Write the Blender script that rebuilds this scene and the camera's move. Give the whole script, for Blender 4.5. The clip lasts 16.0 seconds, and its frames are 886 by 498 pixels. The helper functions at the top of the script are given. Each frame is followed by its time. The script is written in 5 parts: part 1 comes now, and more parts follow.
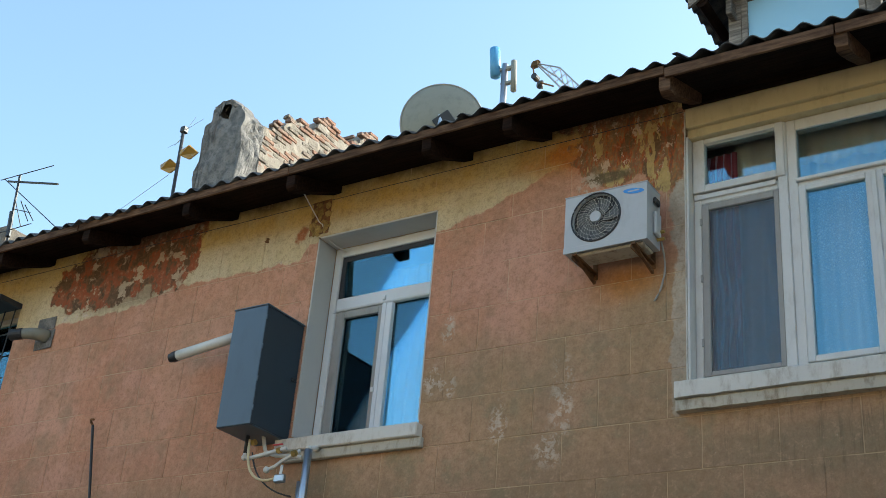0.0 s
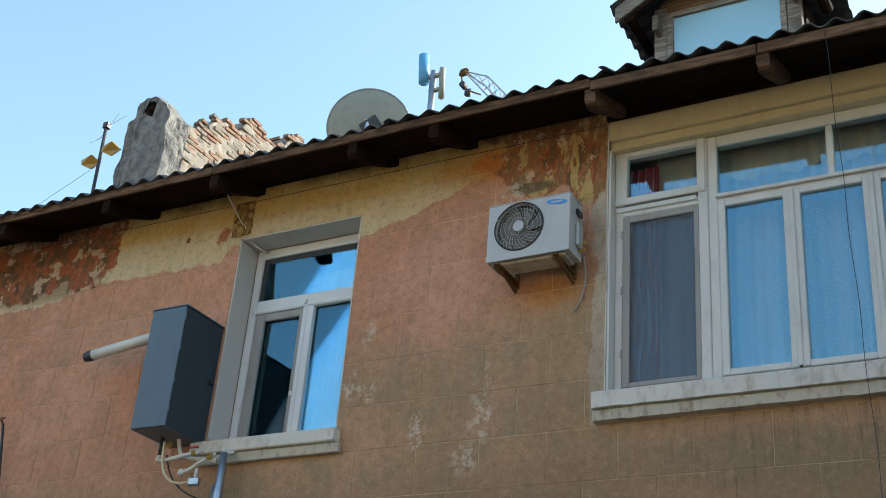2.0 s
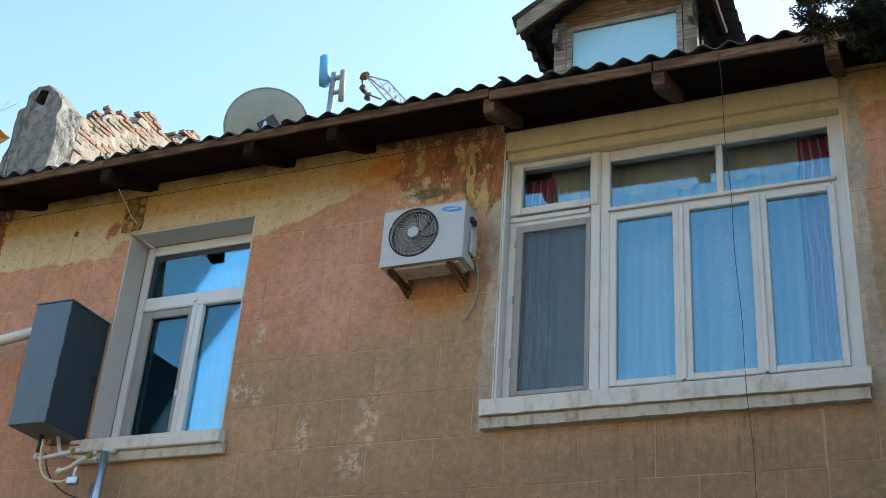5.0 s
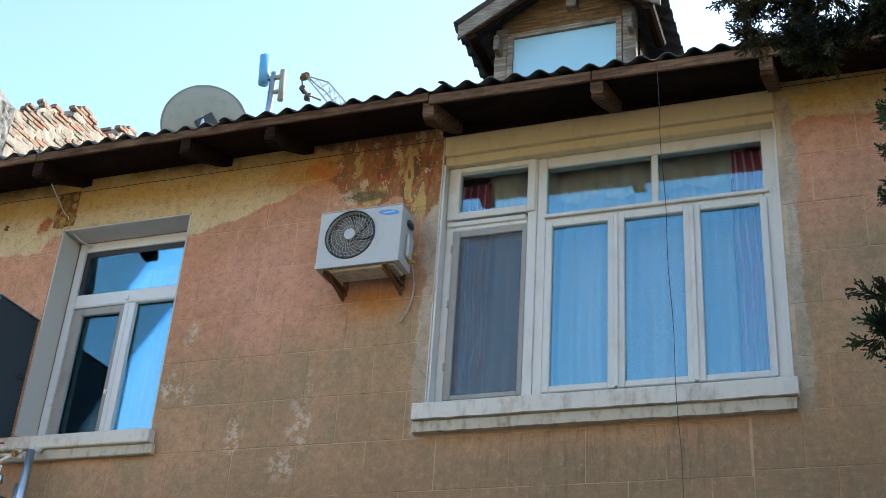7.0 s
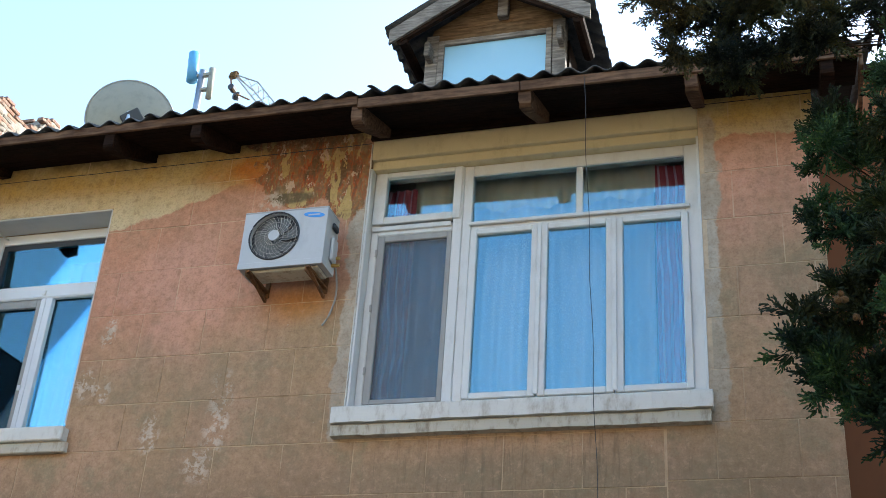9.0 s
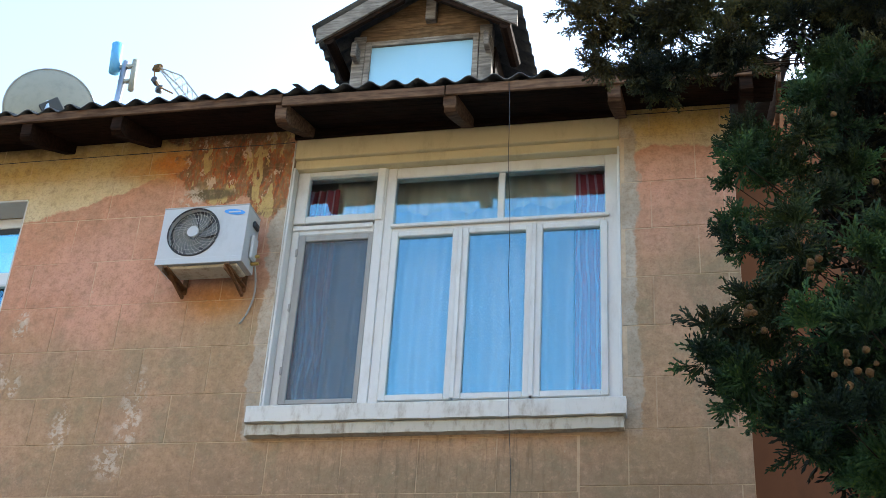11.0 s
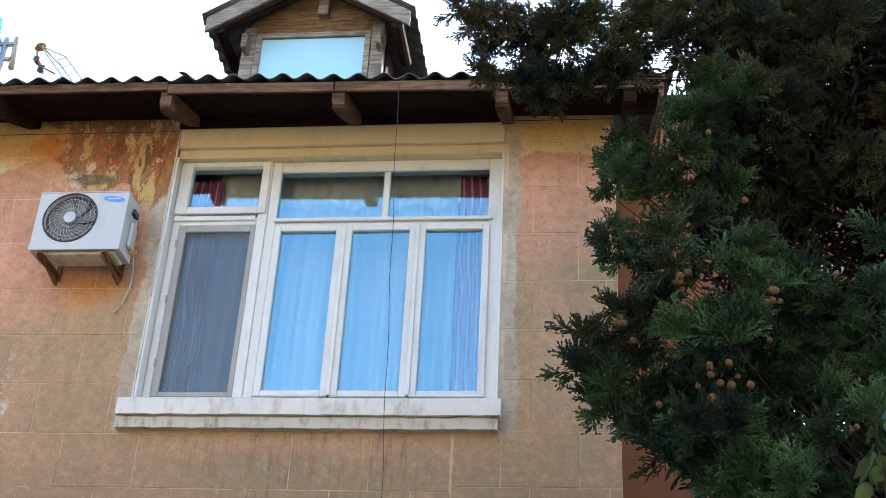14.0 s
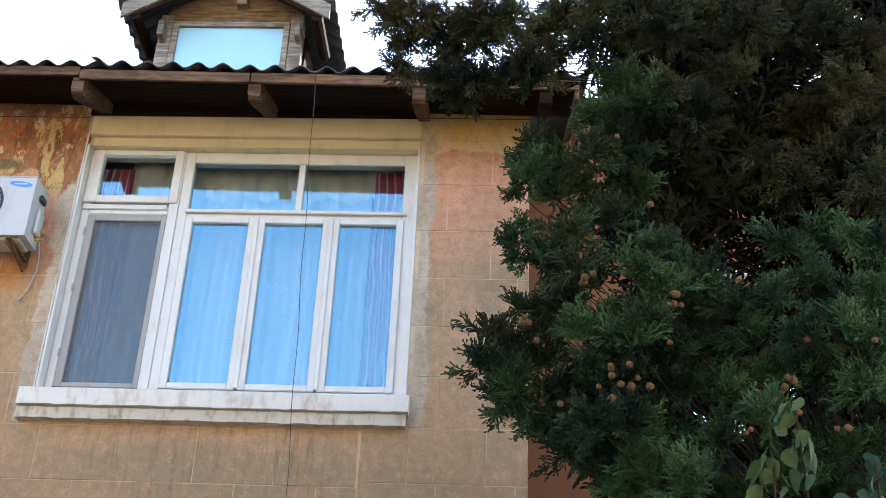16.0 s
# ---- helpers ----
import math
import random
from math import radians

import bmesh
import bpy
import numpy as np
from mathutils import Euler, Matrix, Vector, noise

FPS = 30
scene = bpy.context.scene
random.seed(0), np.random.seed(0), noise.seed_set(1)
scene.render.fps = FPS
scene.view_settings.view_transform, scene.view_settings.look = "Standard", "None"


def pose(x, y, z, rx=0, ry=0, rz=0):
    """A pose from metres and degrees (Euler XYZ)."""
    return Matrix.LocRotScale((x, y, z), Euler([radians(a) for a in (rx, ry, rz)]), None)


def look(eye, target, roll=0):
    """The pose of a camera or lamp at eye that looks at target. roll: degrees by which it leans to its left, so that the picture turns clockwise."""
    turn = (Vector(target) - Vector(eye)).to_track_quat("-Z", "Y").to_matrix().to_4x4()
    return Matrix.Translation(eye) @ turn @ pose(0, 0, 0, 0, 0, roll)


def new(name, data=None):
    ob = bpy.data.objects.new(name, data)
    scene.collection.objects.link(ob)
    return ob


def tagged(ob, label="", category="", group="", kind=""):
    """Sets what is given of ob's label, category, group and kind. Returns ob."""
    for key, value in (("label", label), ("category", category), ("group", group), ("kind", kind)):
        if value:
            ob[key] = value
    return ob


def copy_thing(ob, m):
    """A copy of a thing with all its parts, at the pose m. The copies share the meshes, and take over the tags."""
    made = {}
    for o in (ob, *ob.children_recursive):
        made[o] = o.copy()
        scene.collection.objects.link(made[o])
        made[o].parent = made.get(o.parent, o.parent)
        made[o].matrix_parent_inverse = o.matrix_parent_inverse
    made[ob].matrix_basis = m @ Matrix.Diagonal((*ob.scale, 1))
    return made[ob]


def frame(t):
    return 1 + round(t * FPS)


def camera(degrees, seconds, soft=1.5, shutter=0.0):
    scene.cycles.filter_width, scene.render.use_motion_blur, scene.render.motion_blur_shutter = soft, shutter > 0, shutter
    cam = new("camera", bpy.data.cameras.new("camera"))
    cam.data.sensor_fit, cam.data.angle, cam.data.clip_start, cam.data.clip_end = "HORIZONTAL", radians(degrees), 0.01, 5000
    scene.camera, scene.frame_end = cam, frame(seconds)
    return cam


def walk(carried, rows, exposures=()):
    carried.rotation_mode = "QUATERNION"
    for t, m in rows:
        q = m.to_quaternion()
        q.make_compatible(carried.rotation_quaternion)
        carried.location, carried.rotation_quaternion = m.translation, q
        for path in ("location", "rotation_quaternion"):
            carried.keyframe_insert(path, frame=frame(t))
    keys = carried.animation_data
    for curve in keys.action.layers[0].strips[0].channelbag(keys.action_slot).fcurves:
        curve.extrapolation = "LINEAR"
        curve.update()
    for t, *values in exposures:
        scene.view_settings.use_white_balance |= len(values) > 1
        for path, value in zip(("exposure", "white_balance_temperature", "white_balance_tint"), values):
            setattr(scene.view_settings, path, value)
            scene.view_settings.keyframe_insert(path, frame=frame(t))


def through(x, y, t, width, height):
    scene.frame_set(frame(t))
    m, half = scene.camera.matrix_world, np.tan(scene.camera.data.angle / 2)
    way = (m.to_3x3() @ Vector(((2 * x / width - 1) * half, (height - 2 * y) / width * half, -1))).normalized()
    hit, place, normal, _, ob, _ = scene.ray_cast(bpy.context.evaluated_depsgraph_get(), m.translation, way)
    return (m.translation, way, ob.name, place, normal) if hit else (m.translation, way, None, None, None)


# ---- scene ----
cam = camera(39.7, 16.0, soft=0.8)
PATH = [
    (0, (1.152, -8.977, 1.928), (0.141, -7.504, 2.827), 5.1),
    (0.5, (1.155, -8.972, 1.937), (0.17, -7.484, 2.839), 5.1),
    (1, (1.16, -8.97, 1.937), (0.201, -7.468, 2.844), 5.0),
    (1.5, (1.162, -8.971, 1.939), (0.229, -7.455, 2.85), 4.9),
    (2, (1.166, -8.971, 1.939), (0.262, -7.44, 2.855), 4.9),
    (2.5, (1.169, -8.965, 1.94), (0.293, -7.421, 2.861), 4.8),
    (3, (1.167, -8.97, 1.937), (0.321, -7.412, 2.864), 4.7),
    (3.5, (1.165, -8.969, 1.94), (0.346, -7.399, 2.87), 4.7),
    (4, (1.171, -8.967, 1.94), (0.375, -7.386, 2.872), 4.6),
    (6.5, (1.18, -8.967, 1.945), (0.502, -7.339, 2.888), 4.3),
    (7, (1.185, -8.966, 1.944), (0.531, -7.33, 2.891), 4.2),
    (7.5, (1.187, -8.966, 1.941), (0.56, -7.322, 2.893), 4.2),
    (8, (1.195, -8.969, 1.936), (0.597, -7.317, 2.892), 4.2),
    (8.5, (1.191, -8.976, 1.936), (0.624, -7.315, 2.895), 4.2),
    (9, (1.205, -8.97, 1.939), (0.666, -7.302, 2.901), 4.1),
    (11.5, (1.226, -8.986, 1.947), (0.839, -7.281, 2.918), 3.7),
    (12, (1.228, -8.988, 1.958), (0.87, -7.276, 2.929), 3.6),
    (12.5, (1.235, -8.989, 1.95), (0.908, -7.273, 2.924), 3.5),
    (13, (1.245, -8.996, 1.949), (0.948, -7.275, 2.923), 3.4),
    (13.5, (1.252, -8.997, 1.951), (0.986, -7.271, 2.927), 3.3),
    (14, (1.256, -9.0, 1.952), (1.022, -7.271, 2.929), 3.2),
    (14.5, (1.264, -9.008, 1.953), (1.063, -7.275, 2.931), 3.0),
    (15, (1.269, -9.007, 1.958), (1.102, -7.271, 2.936), 2.9),
    (15.5, (1.275, -9.011, 1.955), (1.142, -7.272, 2.934), 2.7),
    (16, (1.294, -9.002, 1.953), (1.194, -7.26, 2.931), 2.6),
]
walk(cam, [(t, look(e, a, r)) for t, e, a, r in PATH],
     [(0, 1.36, 6060, 0), (4, 1.46, 6040, 1), (9, 1.95, 5860, 4.5), (12.5, 2.31, 5970, 6.5), (16, 2.64, 6140, 11)])

# ---- world, sun ----
SUN_TO = Vector((0.62, 0.72, 0.52)).normalized()
world = bpy.data.worlds.new("sky")
scene.world = world
world.use_nodes = True
wn = world.node_tree
sky = wn.nodes.new("ShaderNodeTexSky")
sky.sky_type = "NISHITA"
sky.sun_disc = False
sky.sun_elevation = math.asin(SUN_TO.z)
sky.sun_rotation = math.atan2(SUN_TO.x, SUN_TO.y)
sky.air_density, sky.dust_density, sky.ozone_density = 1.1, 1.4, 0.25
wn.nodes["Background"].inputs["Strength"].default_value = 0.15
wn.links.new(sky.outputs[0], wn.nodes["Background"].inputs["Color"])
sun_data = bpy.data.lights.new("sun", "SUN")
sun_data.energy, sun_data.angle, sun_data.color = 3.6, radians(0.53), (1.0, 0.93, 0.82)
sun = new("sun", sun_data)
sun.matrix_world = look(SUN_TO * 60, (0, 0, 0))


# ---- node helpers ----
class Mat:
    def __init__(self, name, rough=0.7, metal=0.0, spec=0.5):
        self.m = bpy.data.materials.new(name)
        self.m.use_nodes = True
        self.nt = self.m.node_tree
        self.b = self.nt.nodes["Principled BSDF"]
        self.b.inputs["Roughness"].default_value = rough
        self.b.inputs["Metallic"].default_value = metal
        self.b.inputs["Specular IOR Level"].default_value = spec
        self.pos = self.nt.nodes.new("ShaderNodeNewGeometry").outputs["Position"]

    def put(self, sock, v):
        if isinstance(v, bpy.types.NodeSocket):
            self.nt.links.new(v, sock)
        elif isinstance(v, (tuple, list)) and len(v) == 3 and sock.type == "RGBA":
            sock.default_value = (*v, 1)
        else:
            sock.default_value = v

    def math(self, op, a, b=0.0, clamp=False):
        n = self.nt.nodes.new("ShaderNodeMath")
        n.operation, n.use_clamp = op, clamp
        self.put(n.inputs[0], a)
        self.put(n.inputs[1], b)
        return n.outputs[0]

    def noise(self, scale, detail=4.0, rough=0.55, stretch=(1, 1, 1), off=(0, 0, 0), vec=None):
        mp = self.nt.nodes.new("ShaderNodeMapping")
        mp.inputs["Scale"].default_value = stretch
        mp.inputs["Location"].default_value = off
        self.nt.links.new(vec or self.pos, mp.inputs["Vector"])
        n = self.nt.nodes.new("ShaderNodeTexNoise")
        n.inputs["Scale"].default_value, n.inputs["Detail"].default_value, n.inputs["Roughness"].default_value = scale, detail, rough
        self.nt.links.new(mp.outputs[0], n.inputs["Vector"])
        return n.outputs[0]

    def mix(self, f, a, b, mode="MIX"):
        n = self.nt.nodes.new("ShaderNodeMix")
        n.data_type, n.blend_type = "RGBA", mode
        self.put(n.inputs[0], f)
        self.put(n.inputs[6], a)
        self.put(n.inputs[7], b)
        return n.outputs[2]

    def step(self, v, lo, hi, smooth=True):
        n = self.nt.nodes.new("ShaderNodeMapRange")
        n.interpolation_type = "SMOOTHSTEP" if smooth else "LINEAR"
        self.put(n.inputs[0], v)
        n.inputs[1].default_value, n.inputs[2].default_value = lo, hi
        return n.outputs[0]

    def ramp(self, f, stops):
        n = self.nt.nodes.new("ShaderNodeValToRGB")
        self.put(n.inputs[0], f)
        e = n.color_ramp.elements
        while len(e) < len(stops):
            e.new(0.5)
        for k, (p, c) in zip(e, stops):
            k.position = p
            k.color = (*c, 1) if isinstance(c, tuple) else (c, c, c, 1)
        return n.outputs[0]

    def xyz(self):
        s = self.nt.nodes.new("ShaderNodeSeparateXYZ")
        self.nt.links.new(self.pos, s.inputs[0])
        return s.outputs

    def rnd(self):
        return self.nt.nodes.new("ShaderNodeObjectInfo").outputs["Random"]

    def bump(self, h, strength=0.3, dist=0.01):
        n = self.nt.nodes.new("ShaderNodeBump")
        n.inputs["Strength"].default_value, n.inputs["Distance"].default_value = strength, dist
        self.nt.links.new(h, n.inputs["Height"])
        self.nt.links.new(n.outputs[0], self.b.inputs["Normal"])

    def color(self, c):
        self.put(self.b.inputs["Base Color"], c)
        return self


def facade_material(name, pale):
    M = Mat(name, 0.88, spec=0.25)
    x, y, z = M.xyz()
    n1, n2, n3 = M.noise(0.9, 5), M.noise(5.0, 6, 0.6), M.noise(45, 4, 0.6)
    n4 = M.noise(2.6, 6, 0.65, off=(7, 3, 1))
    c1 = lambda n, k: M.math("MULTIPLY", M.math("SUBTRACT", n, 0.5), k)
    add = lambda *a: a[0] if len(a) == 1 else M.math("ADD", a[0], add(*a[1:]))
    u = M.step(x, -12.0, 2.0, False)
    U = lambda v: (v + 12.0) / 14.0
    curve = lambda pts, lo, hi: add(M.math("MULTIPLY", M.ramp(u, [(U(a), (b - lo) / (hi - lo)) for a, b in pts]), hi - lo), lo)

    def blob(cx, cz, rx, rz, soft=0.35, wob=1.1):
        dx = M.math("DIVIDE", M.math("SUBTRACT", x, cx), rx)
        dz = M.math("DIVIDE", M.math("SUBTRACT", z, cz), rz)
        d = M.math("SQRT", M.math("ADD", M.math("MULTIPLY", dx, dx), M.math("MULTIPLY", dz, dz)))
        return M.step(add(d, c1(n4, wob), c1(n2, 0.8 * wob)), 1.0, 1.0 - soft)

    # salmon paint, weathered to brown below
    pink = M.mix(M.step(n1, 0.3, 0.7), (0.54, 0.255, 0.155), (0.57, 0.315, 0.21))
    pink = M.mix(M.step(n4, 0.46, 0.66), pink, (0.48, 0.255, 0.16))
    pink = M.mix(M.math("MULTIPLY", M.step(M.noise(1.5, 6, 0.65, off=(3, 9, 5)), 0.46, 0.64), 0.7), pink, (0.64, 0.34, 0.245))
    brown = M.mix(M.step(n1, 0.35, 0.65), (0.36, 0.255, 0.145), (0.47, 0.30, 0.185))
    brown = M.mix(M.step(n4, 0.48, 0.66), brown, (0.31, 0.25, 0.15))
    zb = curve([(-12, 5.05), (-8.5, 5.1), (-6.6, 5.3), (-5.0, 6.2), (-3.6, 6.45), (-2.5, 6.75), (0.4, 7.0), (1.5, 7.1)], 5.0, 8.0)
    f = M.step(add(z, c1(n1, 1.6), c1(n4, 0.7), M.math("MULTIPLY", zb, -1.0)), 0.45, -0.45)
    col = M.mix(M.math("MULTIPLY", f, 0.92), pink, brown)
    rv = M.rnd()
    col = M.mix(1.0, col, M.ramp(rv, [(0.0, (0.94, 0.94, 0.95)), (1.0, (1.05, 1.04, 1.02))]), "MULTIPLY")
    # cream paint along the top
    zc = curve([(-12, 7.45), (-9.2, 7.52), (-8.7, 7.66), (-6.85, 7.64), (-6.75, 7.84), (-5.05, 7.62), (-4.5, 7.77), (-4.0, 7.93), (-3.6, 8.12), (-3.2, 8.5), (0.5, 7.9), (0.75, 8.0), (1.5, 7.98)], 7.0, 9.0)
    cream = M.mix(M.step(n4, 0.35, 0.7), (0.64, 0.44, 0.13), (0.62, 0.49, 0.22))
    cream = M.mix(M.step(add(z, c1(n2, 0.1)), 7.98, 8.2), M.mix(M.step(n1, 0.3, 0.7), (0.64, 0.54, 0.37), (0.64, 0.50, 0.27)), cream)
    fc = M.step(add(z, c1(n2, 0.16), c1(n4, 0.14), M.math("MULTIPLY", zc, -1.0)), -0.012, 0.014)
    col = M.mix(fc, col, cream)
    # cement round the wide window
    cem = M.mix(M.step(n4, 0.4, 0.6), (0.42, 0.36, 0.28), (0.50, 0.45, 0.37))
    ed = M.math("ADD", M.math("SUBTRACT", M.math("ABSOLUTE", M.math("ADD", x, 0.955)), 1.49), c1(n4, 0.34))
    fe = M.math("MULTIPLY", M.step(ed, 0.16, 0.13), M.step(z, 5.3, 5.45))
    fe = M.math("MULTIPLY", fe, M.step(z, 8.3, 8.15))
    col = M.mix(M.math("MULTIPLY", fe, 0.95), col, cem)
    # damp and peeled patches under the eaves
    streak = M.noise(3.4, 6, 0.62, (1.8, 1, 0.5))
    str2 = M.noise(3.0, 6, 0.62, (1.1, 1, 0.8), (4, 0, 9))
    orange = M.mix(M.step(n4, 0.4, 0.65), (0.56, 0.17, 0.02), (0.58, 0.28, 0.05))
    col = M.mix(M.math("MULTIPLY", blob(-3.55, 8.15, 0.85, 0.30, 0.75, 0.5), 0.85), col, orange)
    flake = M.step(M.noise(4.6, 5, 0.6, (1.7, 1, 0.6), (3, 1, 6)), 0.585, 0.60)
    flake2 = M.step(M.noise(6.0, 6, 0.65, (1.4, 1, 0.7), (9, 1, 2)), 0.585, 0.60)
    peel = M.ramp(streak, [(0.0, (0.05, 0.03, 0.015)), (0.40, (0.14, 0.075, 0.03)), (0.445, (0.40, 0.08, 0.02)), (0.48, (0.44, 0.17, 0.05)), (0.51, (0.28, 0.18, 0.08)), (0.55, (0.40, 0.10, 0.03)), (0.60, (0.30, 0.20, 0.10))])
    peel = M.mix(M.math("MULTIPLY", M.step(M.noise(14, 6, 0.7, (1.3, 1, 0.8)), 0.42, 0.6), 0.65), peel, (0.17, 0.115, 0.065))
    peel = M.mix(flake, peel, (0.50, 0.36, 0.14))
    peel = M.mix(flake2, peel, (0.58, 0.42, 0.30))
    pm = M.math("MAXIMUM", blob(-3.0, 8.2, 0.60, 0.52, 0.08, 0.9), blob(-3.1, 8.6, 0.75, 0.35, 0.1, 0.8))
    pm = M.math("MAXIMUM", pm, blob(-2.66, 7.95, 0.22, 0.5, 0.1, 0.7))
    col = M.mix(pm, col, peel)
    patch = pm
    col = M.mix(M.math("MULTIPLY", blob(-3.20, 7.80, 0.30, 0.07, 0.5, 0.8), 0.9), col, (0.12, 0.10, 0.055))
    peel2 = M.ramp(str2, [(0.0, (0.06, 0.035, 0.02)), (0.42, (0.11, 0.06, 0.03)), (0.46, (0.17, 0.09, 0.045)), (0.49, (0.34, 0.075, 0.025)), (0.55, (0.30, 0.10, 0.045)), (0.60, (0.10, 0.06, 0.035))])
    peel2 = M.mix(M.math("MULTIPLY", M.step(M.noise(4.0, 6, 0.62, off=(9, 1, 2)), 0.55, 0.57), M.step(n4, 0.42, 0.52)), peel2, (0.52, 0.40, 0.28))
    col = M.mix(M.math("MULTIPLY", blob(-9.6, 7.72, 1.25, 0.26, 0.7, 0.6), 0.7), col, (0.20, 0.135, 0.09))
    col = M.mix(blob(-6.87, 7.93, 0.12, 0.14, 0.4, 2.2), col, (0.38, 0.13, 0.05))
    pm = M.math("MAXIMUM", blob(-9.95, 7.98, 1.05, 0.42, 0.08, 0.9), blob(-8.85, 8.15, 0.45, 0.55, 0.08, 0.9))
    pm = M.math("MAXIMUM", pm, blob(-9.3, 8.5, 1.1, 0.35, 0.1, 0.8))
    col = M.mix(pm, col, peel2)
    patch = M.math("MAXIMUM", patch, pm)
    # soot and the eave's shade, painted together along the top of the wall
    soot_shade = blob(-3.3, 8.54, 1.35, 0.27, 0.8, 0.9)
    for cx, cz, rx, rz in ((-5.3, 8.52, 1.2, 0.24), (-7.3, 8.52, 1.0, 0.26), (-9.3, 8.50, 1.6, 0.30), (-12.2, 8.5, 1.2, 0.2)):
        soot_shade = M.math("MAXIMUM", soot_shade, blob(cx, cz, rx, rz, 0.8, 0.9))
    col = M.mix(M.math("MULTIPLY", soot_shade, 0.85), col, (0.05, 0.036, 0.022))
    # rust wash under the bracket, darker towards the bottom, drips under the wide sill
    col = M.mix(M.math("MULTIPLY", blob(-3.0, 6.66, 0.52, 0.26, 0.9, 0.35), 0.8), col, (0.46, 0.20, 0.05))
    col = M.mix(M.math("MULTIPLY", M.step(add(z, c1(n2, 0.2)), 5.4, 4.9), 0.35), col, (0.20, 0.155, 0.105))
    col = M.mix(M.math("MULTIPLY", blob(-1.0, 5.0, 1.65, 0.30, 0.6, 0.9), 0.55), col, (0.24, 0.20, 0.125))
    drip = M.step(M.noise(9.0, 5, 0.7, (2.2, 1, 0.18), (1, 1, 1)), 0.50, 0.66)
    col = M.mix(M.math("MULTIPLY", M.math("MULTIPLY", drip, blob(-1.0, 5.1, 1.7, 0.45, 0.5, 0.5)), 0.5), col, (0.13, 0.10, 0.065))
    # flaked spots down to pale plaster
    fl = M.step(M.noise(9.0, 7, 0.7, off=(2, 6, 3)), 0.50, 0.54)
    spots = blob(-3.62, 5.62, 0.14, 0.55, 0.6, 1.2)
    for cx, cz, rx, rz in ((-3.75, 5.22, 0.2, 0.22), (-4.86, 6.5, 0.09, 0.18), (-5.0, 6.02, 0.12, 0.2), (-4.8, 5.95, 0.1, 0.16), (-4.25, 5.5, 0.12, 0.3), (-10.3, 7.55, 0.4, 0.06), (-7.1, 7.63, 0.25, 0.07), (-3.42, 7.75, 0.14, 0.14)):
        spots = M.math("MAXIMUM", spots, blob(cx, cz, rx, rz, 0.6, 1.2))
    col = M.mix(M.math("MULTIPLY", M.math("MULTIPLY", fl, spots), 0.9), col, (0.60, 0.50, 0.40))
    tiny = M.step(M.noise(16.0, 3, 0.6, off=(1, 8, 2)), 0.70, 0.73)
    col = M.mix(M.math("MULTIPLY", tiny, 0.45), col, (0.55, 0.45, 0.35))
    dirt = M.step(M.noise(3.2, 7, 0.72, (1.4, 1, 0.55), (2, 2, 2)), 0.40, 0.75)
    col = M.mix(M.math("MULTIPLY", dirt, 0.22), col, (0.15, 0.10, 0.065))
    col = M.mix(M.math("MULTIPLY", M.step(n3, 0.45, 0.72), 0.34), col, (0.22, 0.14, 0.09))
    mot = M.noise(13.0, 6, 0.75, off=(5, 5, 5))
    col = M.mix(M.math("MULTIPLY", M.step(mot, 0.48, 0.66), 0.40), col, (0.22, 0.13, 0.07))
    col = M.mix(M.math("MULTIPLY", M.step(mot, 0.50, 0.32), 0.30), col, (0.66, 0.42, 0.28))
    mould = M.math("MULTIPLY", M.step(M.noise(1.7, 7, 0.7, off=(1, 4, 8)), 0.50, 0.66), M.step(z, 7.7, 6.6))
    col = M.mix(M.math("MULTIPLY", mould, 0.34), col, (0.22, 0.19, 0.115))
    if pale:
        col = M.mix(M.math("MULTIPLY", M.math("SUBTRACT", 0.55, M.math("MULTIPLY", patch, 0.5)), M.step(n4, 0.34, 0.56)), col, (0.66, 0.50, 0.33))
    col = M.mix(1.0, col, (0.915, 0.89, 0.85), "MULTIPLY")
    M.color(col)
    M.bump(add(M.math("MULTIPLY", n3, 0.5), M.math("MULTIPLY", n2, 1.2), M.math("MULTIPLY", fc, 0.25)), 0.35, 0.012)
    return M.m


def wood_material(name, dark, light, rough=0.85, axis=0):
    M = Mat(name, rough, spec=0.06)
    st = [(0.12, 1, 1), (1, 0.12, 1), (1, 1, 0.12)][axis]
    g, w = M.noise(38, 5, 0.6, st), M.noise(3.5, 5, 0.6)
    c = M.mix(M.step(g, 0.3, 0.72), dark, light)
    c = M.mix(M.math("MULTIPLY", M.step(w, 0.45, 0.7), 0.55), c, tuple(v * 0.5 for v in dark))
    c = M.mix(1.0, c, M.ramp(M.rnd(), [(0, 0.8), (1, 1.15)]), "MULTIPLY")
    M.color(c)
    M.bump(g, 0.35, 0.006)
    return M.m


def paint_material(name, base, grime, rough=0.5, amount=0.5, scale=5.0):
    M = Mat(name, rough, spec=0.4)
    g = M.noise(scale, 7, 0.7, (1.2, 1.2, 0.5))
    fine = M.noise(60, 3, 0.6)
    c = M.mix(M.math("MULTIPLY", M.step(g, 0.46, 0.78), amount), base, grime)
    c = M.mix(M.math("MULTIPLY", M.step(fine, 0.55, 0.8), 0.15), c, grime)
    M.color(c)
    M.bump(M.math("ADD", g, M.math("MULTIPLY", fine, 0.3)), 0.15, 0.006)
    return M.m


